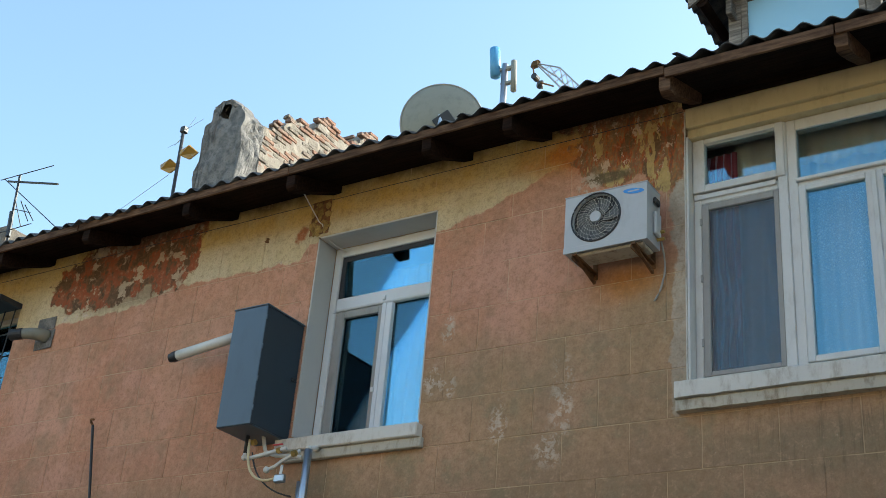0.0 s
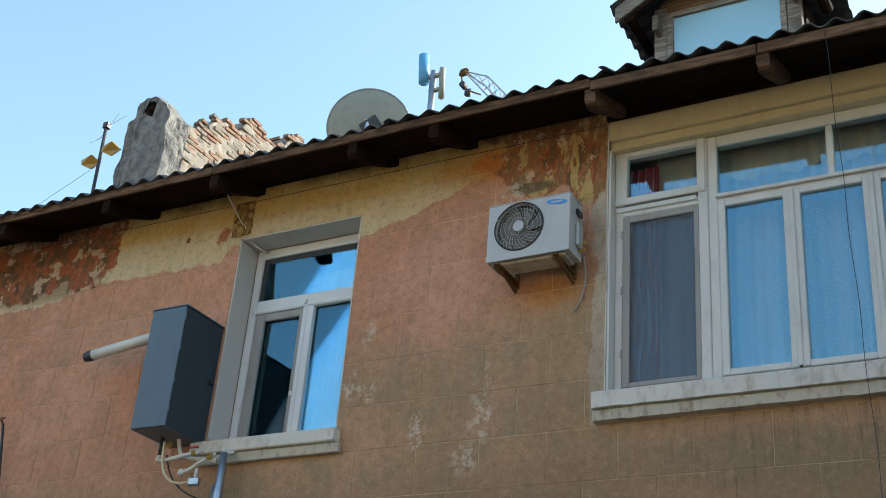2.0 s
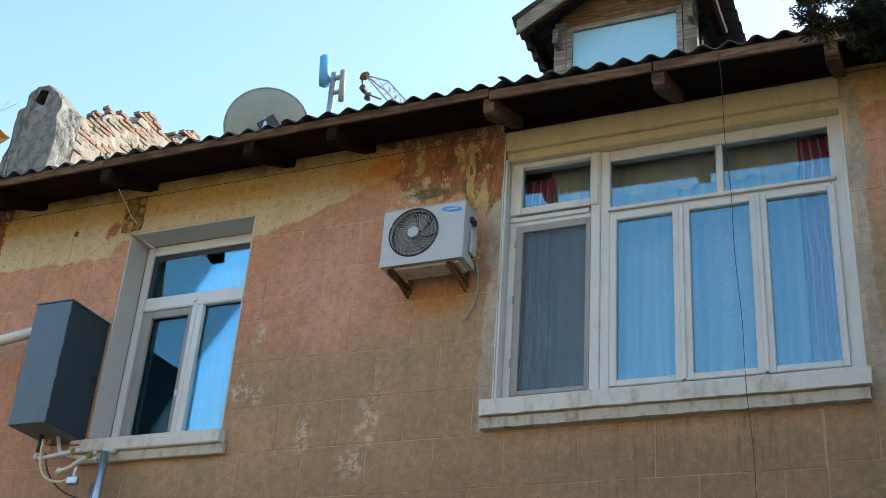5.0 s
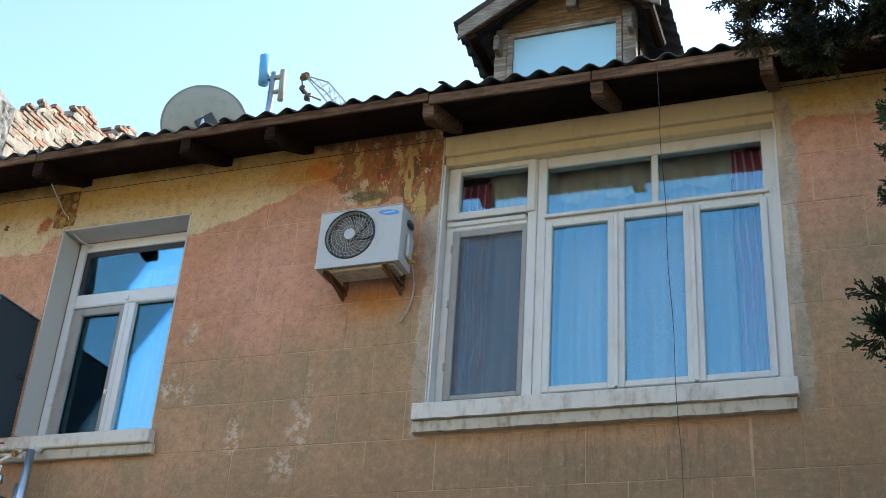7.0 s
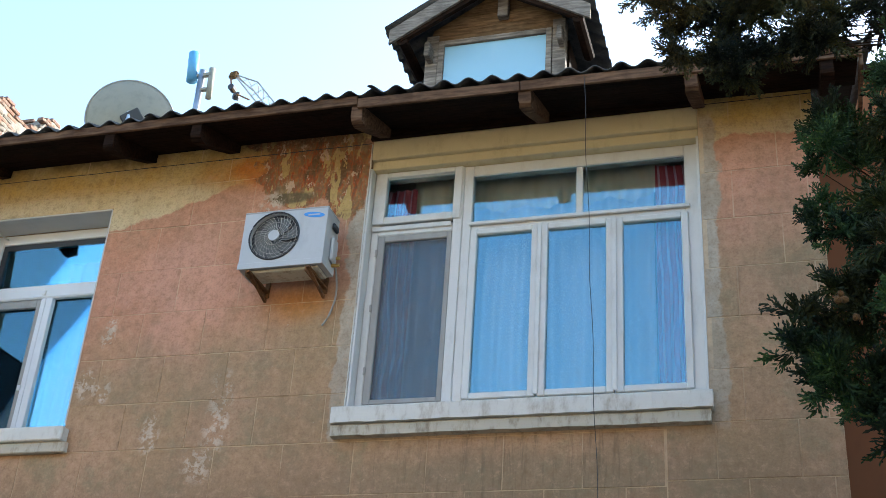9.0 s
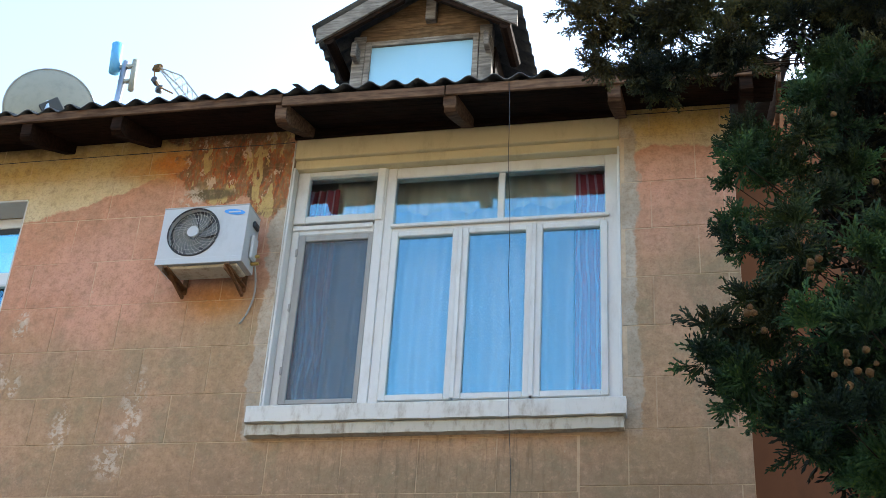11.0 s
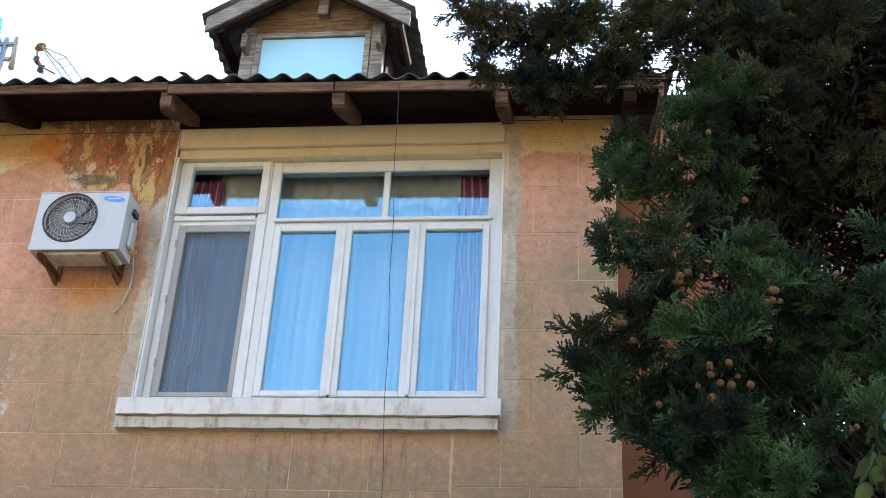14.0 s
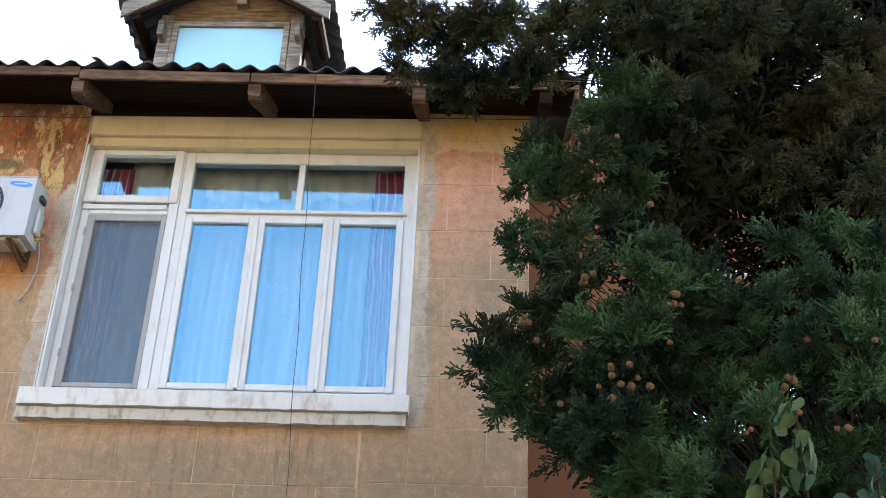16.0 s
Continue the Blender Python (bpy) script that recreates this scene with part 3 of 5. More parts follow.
# most tails take the shade-darkened wood
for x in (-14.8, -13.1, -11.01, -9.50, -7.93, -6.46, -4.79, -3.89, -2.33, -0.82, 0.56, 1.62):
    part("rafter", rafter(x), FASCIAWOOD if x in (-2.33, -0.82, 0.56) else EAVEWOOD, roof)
bm = bmesh.new()
vs = [bm.verts.new((x, y, roof_z(y) - 0.045 - d)) for d in (0, 0.025) for x, y in ((1.502, 0.004), (1.88, 0.004), (1.88, 6.0), (1.502, 6.0))]
for f in ((0, 1, 2, 3), (4, 7, 6, 5), (0, 4, 5, 1), (1, 5, 6, 2), (2, 6, 7, 3), (3, 7, 4, 0)):
    bm.faces.new([vs[i] for i in f])
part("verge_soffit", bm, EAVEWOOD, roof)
part("verge_board", boxes((1.862, 1.89, -0.765, 0.0, 8.10, 8.22), bevel=0.005), FASCIAWOOD, roof)
bm = bmesh.new()
tip = [bm.verts.new(p) for p in ((1.87, -0.83, 8.27), (1.93, -0.83, 8.32), (1.99, -0.85, 8.42), (1.94, -0.53, 8.48), (1.86, -0.53, 8.45), (2.0, -0.85, 8.40), (1.88, -0.83, 8.255))]
bm.faces.new((tip[0], tip[1], tip[3], tip[4]))
bm.faces.new((tip[1], tip[2], tip[3]))
bm.faces.new((tip[6], tip[5], tip[3], tip[4]))
bm.faces.new((tip[0], tip[1], tip[2], tip[5], tip[6]))
part("ridge_flap", bm, SLATE, roof)


# the eave is lowered towards the east to fit the camera's view
for ob in roof.children:
    for v in ob.data.vertices:
        v.co.z -= 0.0155 * max(0.0, v.co.x + 3.2)

# ---- window with two casements, deep reveal ----
def pane_grid(parent, x0, x1, z0, z1, y, mat, name="pane"):
    p = part(name, boxes((x0, x1, y - 0.004, y + 0.004, z0, z1)), mat, parent)
    p.visible_shadow = False
    return p


def curtain(name, x0, x1, z0, z1, y, mat, parent, folds=9.0, amp=0.03, hem=0.0, seed=0.0):
    bm = bmesh.new()
    n, m = int((x1 - x0) * 90), 10
    g = []
    for j in range(m + 1):
        t = j / m
        row = []
        for i in range(n + 1):
            x = x0 + (x1 - x0) * i / n
            w = math.sin(folds * 2 * math.pi * x + 2.2 * noise.noise((x * 2.0, t * 0.8, seed))) * amp * (0.45 + 0.55 * t)
            w += 0.02 * noise.noise((x * 5, t * 2, seed + 5))
            z = z1 - (z1 - z0) * t + (hem * math.sin(x * 16 + seed) * t)
            row.append(bm.verts.new((x, y + w, z)))
        g.append(row)
    for a, b in zip(g, g[1:]):
        for i in range(n):
            bm.faces.new((a[i], a[i + 1], b[i + 1], b[i]))
    return tagged(part(name, bm, mat, parent, smooth=True))


w1 = thing("window_1", "white plastic casement window set deep in a grey reveal", "window", "structure")
a, b, c, d = WIN1
Y = 0.30
part("reveal", boxes((a + 0.001, a + 0.02, 0.004, Y, c + 0.06, d - 0.02), (b - 0.02, b - 0.001, 0.004, Y, c + 0.06, d - 0.02), (a + 0.02, b - 0.02, 0.004, Y, d - 0.02, d - 0.001), bevel=0.004), REVEAL, w1)
fa, fb, fc, fd = a + 0.022, b - 0.022, c + 0.04, d - 0.022
tz0, tz1 = 7.10, 7.25
m0, m1 = -5.915, -5.785
part("window_frame", boxes((fa, -6.525, Y, Y + 0.08, fc, fd), (fb - 0.05, fb, Y, Y + 0.08, fc, fd), (-6.525, fb - 0.05, Y + 0.001, Y + 0.08, fd - 0.105, fd),
                           (-6.525, fb - 0.05, Y + 0.001, Y + 0.08, fc, fc + 0.08), (-6.525, fb - 0.05, Y + 0.001, Y + 0.08, tz0, tz1), (m0, m1, Y - 0.001, Y + 0.08, fc + 0.08, tz0), bevel=0.006), PVC, w1)
part("glazing_bead", boxes((-6.525, fb - 0.05, Y - 0.006, Y + 0.0, tz0 + 0.012, tz0 + 0.03), (m0 + 0.045, m0 + 0.06, Y - 0.008, Y - 0.0015, fc + 0.08, tz0), (-6.54, -6.527, Y - 0.008, Y - 0.001, fc + 0.08, fd - 0.1), bevel=0.002), PVC, w1)
sash = part("sash", boxes((-6.522, -6.41, Y + 0.012, Y + 0.05, fc + 0.085, tz0 - 0.005), (-5.965, -5.918, Y + 0.012, Y + 0.05, fc + 0.085, tz0 - 0.005),
                          (-6.41, -5.965, Y + 0.013, Y + 0.05, fc + 0.085, fc + 0.125), (-6.41, -5.965, Y + 0.013, Y + 0.05, tz0 - 0.085, tz0 - 0.005), bevel=0.006), GREYFRAME, w1, "grey insect screen sash")
for xx, zz in ((-6.55, fc + 0.42), (-6.55, tz0 - 0.02), (m0 - 0.02, fc + 0.5), (m0 + 0.01, tz0 + 0.03)):
    part("hinge", boxes((xx, xx + 0.035, Y - 0.022, Y - 0.002, zz, zz + 0.05), bevel=0.004), PVC, sash)
part("gasket", boxes((-6.524, fb - 0.051, Y + 0.02, Y + 0.05, fd - 0.165, fd - 0.106), (-6.524, -6.47, Y + 0.02, Y + 0.05, tz1 + 0.001, fd - 0.165)), GASKET, w1)
up = pane_grid(w1, -6.524, fb - 0.051, tz1 + 0.001, fd - 0.107, Y + 0.055, GLASS)
up.matrix_basis = Matrix.Translation((0, Y + 0.055, tz1)) @ Matrix.Rotation(radians(3.5), 4, "X") @ Matrix.Translation((0, -Y - 0.055, -tz1))
pane_grid(w1, m1 + 0.001, fb - 0.051, fc + 0.081, tz0 - 0.001, Y + 0.055, GLASS)
pane_grid(w1, -6.41, -5.965, fc + 0.125, tz0 - 0.085, Y + 0.06, GLASS)
part("window_sill", roughen(boxes((a - 0.12, b + 0.05, -0.10, Y, 5.455, 5.585), bevel=0.012), 0.006, 9), OLDPALE, w1)
part("sill_lip", roughen(boxes((a - 0.02, b + 0.08, -0.06, 0.0, 5.355, 5.453), bevel=0.008), 0.006, 9), LIP, w1)
curtain("net_curtain", -6.32, -4.95, 5.4, 7.58, 0.50, LACE, None, 7.0, 0.035, 0.0, 2.0)

# ---- wide window ----
w2 = thing("window_2", "wide white painted timber window with four casements and transoms", "window", "structure")
a, b, c, d = WIN2
Y = 0.12
part("lintel_board", roughen(boxes((a + 0.002, b - 0.002, -0.012, 0.20, 8.125, 8.329), bevel=0.006), 0.004, 4), CREAMWOOD, w2, "cream painted lintel board")
part("lower_lintel_board", roughen(boxes((a + 0.002, b - 0.002, 0.03, 0.20, 8.03, 8.122), bevel=0.006), 0.004, 4), CREAMWOOD, w2, "cream painted lintel board")
# added dark strip, paints the shaded band between lintel and soffit
part("wall_plate", roughen(boxes((a - 0.02, b + 0.02, -0.035, -0.002, 8.332, 8.50), bevel=0.005), 0.004, 4), EAVEWOOD, w2, "dark strip added for the shaded band above the lintel")
part("jamb_lining", boxes((a + 0.001, a + 0.022, 0.0, 0.24, c + 0.03, 8.03), (b - 0.022, b - 0.001, 0.0, 0.24, c + 0.03, 8.03), bevel=0.003), PALE, w2)
part("edge_strip", boxes((a - 0.012, a + 0.0, -0.012, 0.004, c - 0.1, 8.30), bevel=0.003), OLDPALE, w2)
zb0, zt0, zt1, ztop = 5.73, 7.38, 7.46, 8.028


def bars(name, rows, parent, mat=PALE, bevel=0.007, label=""):
    return part(name, boxes(*rows, bevel=bevel), mat, parent, label)


bars("window_frame", ((a + 0.023, -2.36, Y, Y + 0.1, 5.64, ztop), (0.40, b - 0.023, Y, Y + 0.1, 5.64, ztop), (-1.656, -1.57, Y - 0.012, Y + 0.1, 5.70, ztop), (-1.57, -1.485, Y - 0.002, Y + 0.1, 5.70, ztop),
                      (-2.36, 0.40, Y + 0.001, Y + 0.1, 5.64, 5.73), (-2.36, -1.66, Y + 0.001, Y + 0.1, 7.96 + 0.01, ztop), (-1.485, 0.40, Y + 0.001, Y + 0.1, 7.92, ztop),
                      (-2.36, -1.66, Y + 0.001, Y + 0.1, 7.37, 7.45), (-1.485, 0.40, Y + 0.001, Y + 0.1, 7.345, 7.43)), w2)
bars("transom_ledge", ((-1.50, 0.44, Y - 0.035, Y - 0.002, 7.385, 7.42),), w2)
bars("transom_ledge", ((-2.42, -1.67, Y - 0.02, Y - 0.002, 7.41, 7.46),), w2)
bars("glazing_bar", ((-0.545, -0.485, Y + 0.015, Y + 0.08, 7.43, 7.92),), w2)
bars("ventlight_sash", ((-2.425, -2.31, Y - 0.03, Y + 0.05, 7.478, 8.026), (-1.661, -1.585, Y - 0.03, Y + 0.05, 7.478, 8.026), (-2.31, -1.661, Y - 0.029, Y + 0.05, 7.478, 7.55), (-2.31, -1.661, Y - 0.029, Y + 0.05, 7.975, 8.026)), w2)


def tilted_pane(x0, x1, z0, z1, y):
    """An upper pane, tilted so that its reflection fits the camera's view."""
    ob = pane_grid(w2, x0, x1, z0, z1, y, GLASS)
    ob.matrix_basis = Matrix.Translation((0, y, z0)) @ Matrix.Rotation(radians(2.5), 4, "X") @ Matrix.Translation((0, -y, -z0))


tilted_pane(-2.312, -1.659, 7.548, 7.977, Y + 0.03)
tilted_pane(-1.485, -0.545, 7.43, 7.92, Y + 0.045)
tilted_pane(-0.485, 0.40, 7.43, 7.92, Y + 0.045)


def casement(x0, x1, z0, z1, mat, post=0.06):
    ob = bars("casement", ((x0, x0 + post, Y - 0.02, Y + 0.05, z0, z1), (x1 - post, x1, Y - 0.02, Y + 0.05, z0, z1), (x0 + post, x1 - post, Y - 0.019, Y + 0.05, z0, z0 + 0.055), (x0 + post, x1 - post, Y - 0.019, Y + 0.05, z1 - 0.05, z1)), w2, mat)
    pane_grid(ob, x0 + post, x1 - post, z0 + 0.055, z1 - 0.05, Y + 0.02, GLASS)
    return ob


for x0, x1 in ((-1.483, -0.865), (-0.845, -0.215), (-0.195, 0.422)):
    casement(x0, x1, 5.732, 7.343, PALE, 0.062)
for xx in (-0.855, -0.205):
    bars("cover_strip", ((xx - 0.022, xx + 0.022, Y - 0.034, Y - 0.021, 5.74, 7.35),), w2)
sc = bars("screen_sash", ((-2.358, -2.293, Y + 0.0, Y + 0.045, 5.733, 7.368), (-1.705, -1.658, Y + 0.0, Y + 0.045, 5.733, 7.368), (-2.293, -1.705, Y + 0.001, Y + 0.045, 5.733, 5.775), (-2.293, -1.705, Y + 0.001, Y + 0.045, 7.305, 7.368)), w2, GREYFRAME, 0.006, "grey weathered insect screen sash")
part("screen", boxes((-2.293, -1.705, Y + 0.02, Y + 0.023, 5.775, 7.305)), SCREEN, sc)
pane_grid(sc, -2.293, -1.705, 5.775, 7.305, Y + 0.06, GLASS)
for zz in (6.0, 6.6, 7.15):
    part("hinge", boxes((-2.368, -2.348, Y - 0.02, Y + 0.0, zz, zz + 0.07), bevel=0.003), GREYFRAME, sc)


def ragged_sill(rows, parent, name):
    bm = bmesh.new()
    for x0, x1, y0, y1, z0, z1 in rows:
        n = int((x1 - x0) / 0.05)
        rings = []
        for i in range(n + 1):
            x = x0 + (x1 - x0) * i / n
            w = lambda s: 0.007 * noise.noise((x * 9, s, z0)) + 0.005 * noise.noise((x * 31, s, 2.0))
            pr = [(y0 + w(1), z0 + w(2)), (y0 + w(1), z1 - 0.014 + w(3)), (y0 + 0.014, z1 + w(3) * 0.5), (y1, z1 + 0.008), (y1, z0)]
            rings.append([bm.verts.new((x, yy, zz)) for yy, zz in pr])
        for p, q in zip(rings, rings[1:]):
            for j in range(5):
                bm.faces.new((p[j], p[(j + 1) % 5], q[(j + 1) % 5], q[j]))
        bm.faces.new(rings[0])
        bm.faces.new(rings[-1][::-1])
    return part(name, bm, LIP if name == "sill_lip" else OLDPALE, parent)


ragged_sill(((-2.53, 0.57, -0.115, 0.12, 5.49, 5.635),), w2, "window_sill")
ragged_sill(((-2.53, 0.55, -0.085, 0.0, 5.385, 5.487),), w2, "sill_lip")
curtain("net_curtain", -1.62, 0.10, 5.66, 7.80, 0.42, LACE, None, 6.0, 0.05, 0.0, 1.0)
curtain("net_curtain", -2.42, -1.65, 5.66, 7.80, 0.42, LACE, None, 6.0, 0.05, 0.0, 3.0)
curtain("drape", 0.13, 0.52, 5.66, 7.95, 0.30, DRAPE, None, 12.0, 0.02, 0.0, 4.0)
curtain("drape", -2.42, -2.08, 5.66, 7.95, 0.30, DRAPE, None, 12.0, 0.03, 0.0, 5.0)
curtain("valance", -2.12, 0.24, 7.68, 8.06, 0.36, VALANCE, None, 8.0, 0.02, 0.025, 6.0)
for nm, p, q in (("curtain_rail", (-6.95, 0.60, 7.60), (-4.85, 0.60, 7.60)), ("curtain_rail", (-2.44, 0.43, 7.95), (0.53, 0.43, 7.95))):
    rail = tagged(part(nm, tube([p, q], 0.012, 8), GREYFRAME), "thin grey rail carrying the curtains", "rail")
    if p[1] > 0.5:
        for xx in (-6.9, -4.9):
            part("rail_bracket", boxes((xx - 0.01, xx + 0.01, 0.50, 0.60, 7.59, 7.61)), GREYFRAME, rail)
for ob in list(scene.objects):
    if ob.name.split(".")[0] in ("net_curtain", "drape", "valance"):
        lab = {"net_curtain": "white lace net curtain hanging behind the window", "drape": "dark red striped drape drawn to the side of the window", "valance": "beige ruffled valance above the net curtains"}[ob.name.split(".")[0]]
        tagged(ob, lab, "curtain")

# ---- window with canopy and grille at the west ----
w3 = thing("window_3", "grilled window with dark canopy and blue panes", "window", "structure")
a, b, c, d = WIN3
part("window_frame", boxes((a, a + 0.08, 0.2, 0.28, c, d), (b - 0.08, b, 0.2, 0.28, c, d), (a + 0.08, b - 0.08, 0.2, 0.28, c, c + 0.08), (a + 0.08, b - 0.08, 0.2, 0.28, d - 0.08, d), (-12.5, -12.42, 0.2, 0.28, c + 0.08, d - 0.08), bevel=0.006), GREYFRAME, w3)
pane_grid(w3, a + 0.08, b - 0.08, c + 0.08, d - 0.08, 0.24, GLASS)
for i in range(9):
    x = b - 0.06 - i * 0.2
    part("grille_bar", tube(arc((x, -0.03, c), (x - 0.06, -0.06, (c + d) / 2), (x, -0.03, d), 8), 0.009, 6), BLACK, w3)
for zz in (6.2, 6.9, 7.5):
    part("grille_rail", tube([(a, -0.03, zz), (b, -0.03, zz)], 0.01, 6), BLACK, w3)
part("canopy", boxes((a - 0.1, b + 0.02, -0.35, 0.0, d - 0.02, d + 0.05), (a - 0.1, b + 0.02, -0.36, -0.33, d - 0.10, d - 0.02), bevel=0.006), GASKET, w3, "dark metal canopy")

# ---- dormer ----
dormer = thing("dormer", "weathered timber dormer with gabled roof and single pane", "dormer", "structure")
DX, DY = -1.53, 0.80
gl, gr, gt, gb = -2.09, -1.00, 10.02, 9.28


def quad_prism(pts, y0, y1):
    bm = bmesh.new()
    r = [[bm.verts.new((x, y, z)) for x, z in pts] for y in (y0, y1)]
    n = len(pts)
    for i in range(n):
        bm.faces.new((r[0][i], r[0][(i + 1) % n], r[1][(i + 1) % n], r[1][i]))
    bm.faces.new(r[0])
    bm.faces.new(r[1][::-1])
    return bm


AP = (DX, 10.66)
EL, ER = (DX - 1.10, 9.98), (DX + 1.10, 9.98)
sl = (AP[1] - EL[1]) / 1.10
part("window_frame", boxes((gl - 0.06, gl, DY - 0.03, DY + 0.05, gb, gt + 0.06), (gr, gr + 0.06, DY - 0.03, DY + 0.05, gb, gt + 0.06), (gl, gr, DY - 0.03, DY + 0.05, gt, gt + 0.06), (gl, gr, DY - 0.03, DY + 0.05, gb - 0.06, gb), bevel=0.005), GREYWOOD, dormer)
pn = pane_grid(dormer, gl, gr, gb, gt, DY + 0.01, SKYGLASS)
for x0, x1 in ((gl - 0.20, gl - 0.065), (gr + 0.065, gr + 0.20)):
    part("corner_post", boxes((x0, x1, DY - 0.02, DY + 0.10, 9.05, AP[1] - sl * max(abs(x0 - DX), abs(x1 - DX)) - 0.02), bevel=0.006), GREYWOOD, dormer)
zz = gt + 0.065
while zz < AP[1] - 0.05:
    z2 = min(zz + 0.15, AP[1] - 0.03)
    h0, h1 = (AP[1] - zz) / sl, (AP[1] - z2) / sl
    h0 = min(h0, 0.73)
    h1 = min(h1, 0.73)
    part("gable_board", quad_prism([(DX - h0, zz + 0.002), (DX + h0, zz + 0.002), (DX + h1, z2 - 0.003), (DX - h1, z2 - 0.003)], DY - 0.012, DY + 0.02), DORMERWOOD, dormer)
    zz = z2
part("king_block", boxes((DX - 0.0 + 0.02, DX + 0.13, DY - 0.10, DY - 0.014, 10.26, 10.52), bevel=0.005), GREYWOOD, dormer)
for s in (-1, 1):
    part("side_wall", boxes((DX + s * 0.73 - 0.02, DX + s * 0.73 + 0.02, DY + 0.102, 3.0, 9.0, 9.98)), EAVEWOOD, dormer)
    lo = (DX + s * 1.05, AP[1] - sl * 1.05)
    part("barge_board", quad_prism([(DX, AP[1] + 0.01), (lo[0], lo[1] + 0.01), (lo[0], lo[1] - 0.17), (DX, AP[1] - 0.18)], 0.42, 0.45), GREYWOOD, dormer)
    part("lower_barge", quad_prism([(DX + s * 0.15, AP[1] - 0.15 - sl * 0.15), (lo[0] - s * 0.12, lo[1] - 0.05), (lo[0] - s * 0.12, lo[1] - 0.13), (DX + s * 0.15, AP[1] - 0.24 - sl * 0.15)], 0.452, 0.50), EAVEWOOD, dormer)
    part("bracket", boxes((DX + s * 0.70 - 0.03, DX + s * 0.70 + 0.03, 0.62, DY - 0.021, 9.80, 9.98), bevel=0.01), GREYWOOD, dormer)
    part("purlin_end", tube([(DX + s * 0.92, 0.46, 9.90), (DX + s * 0.92, DY + 0.3, 9.90)], 0.06, 10), EAVEWOOD, dormer)
    bm = bmesh.new()
    rows = []
    n = 90
    for k in (0, 1):
        for hx in (0.0, 0.6, 1.10):
            rows.append([bm.verts.new((DX + s * hx, 0.40 + 2.9 * i / n, AP[1] + 0.05 - sl * hx + 0.026 * math.cos(2 * math.pi * 2.9 * i / n / 0.2) - 0.012 * k)) for i in range(n + 1)])
    for p, q in ((0, 1), (1, 2), (3, 4), (4, 5), (0, 3), (2, 5)):
        for i in range(n):
            bm.faces.new((rows[p][i], rows[p][i + 1], rows[q][i + 1], rows[q][i]))
    for i in (0, n):
        for p in (0, 1):
            bm.faces.new((rows[p][i], rows[p + 1][i], rows[p + 4][i], rows[p + 3][i]))
    part("dormer_sheet", bm, SLATE, dormer, smooth=True)
part("back_board", quad_prism([(DX - 0.70, 9.2), (DX + 0.70, 9.2), (DX + 0.70, 10.0), (DX - 0.70, 10.0)], 2.6, 2.64), EAVEWOOD, dormer)

# ---- outdoor air conditioner on the wall ----
ac = thing("air_conditioner", "off-white outdoor air conditioner with round fan grille on wall brackets", "air conditioner")
ax0, ax1, ay0, ay1, az0, az1 = -3.43, -2.64, -0.42, -0.14, 6.84, 7.39
FC, FR = Vector((-3.125, ay0, 7.145)), 0.236
bm = bmesh.new()
cx, cz = FC.x, FC.z
ring = [bm.verts.new((cx + FR * math.cos(2 * math.pi * i / 48), ay0, cz + FR * math.sin(2 * math.pi * i / 48))) for i in range(48)]
inner = [bm.verts.new((v.co.x, ay0 + 0.05, v.co.z)) for v in ring]


def rim_point(i):
    a = 2 * math.pi * i / 48
    dx, dz = math.cos(a), math.sin(a)
    k = min((ax1 - cx) / dx if dx > 1e-6 else 9, (ax0 - cx) / dx if dx < -1e-6 else 9, (az1 - cz) / dz if dz > 1e-6 else 9, (az0 - cz) / dz if dz < -1e-6 else 9)
    return (cx + dx * k, ay0, cz + dz * k)


outer = [bm.verts.new(rim_point(i)) for i in range(48)]
for i in range(48):
    j = (i + 1) % 48
    bm.faces.new((ring[i], ring[j], outer[j], outer[i]))
    bm.faces.new((ring[i], inner[i], inner[j], ring[j]))
cs = [bm.verts.new(p) for p in ((ax0, ay0, az0), (ax1, ay0, az0), (ax1, ay0, az1), (ax0, ay0, az1), (ax0, ay1, az0), (ax1, ay1, az0), (ax1, ay1, az1), (ax0, ay1, az1))]
for i in range(48):
    j = (i + 1) % 48
    p, q = outer[i].co, outer[j].co
    if abs(p.x - q.x) > 1e-4 and abs(p.z - q.z) > 1e-4:
        c = min(cs[:4], key=lambda v: (v.co - p).length + (v.co - q).length)
        bm.faces.new((outer[i], outer[j], c))
for f in ((4, 7, 6, 5), (0, 4, 5, 1), (1, 5, 6, 2), (2, 6, 7, 3), (3, 7, 4, 0)):
    bm.faces.new([cs[i] for i in f])
part("casing", bm, ACWHITE, ac)
part("fan_recess", boxes((cx - 0.25, cx + 0.25, ay0 + 0.055, ay0 + 0.20, cz - 0.25, cz + 0.25)), GASKET, ac)
part("top_lip", boxes((ax0 - 0.006, ax1 + 0.006, ay0 - 0.006, ay1 + 0.006, az1 + 0.001, az1 + 0.014), bevel=0.005), ACWHITE, ac)
part("base_lip", boxes((ax0 - 0.004, ax1 + 0.004, ay0 - 0.008, ay0 - 0.001, az0 - 0.012, az0 + 0.045), bevel=0.003), ACWHITE, ac)
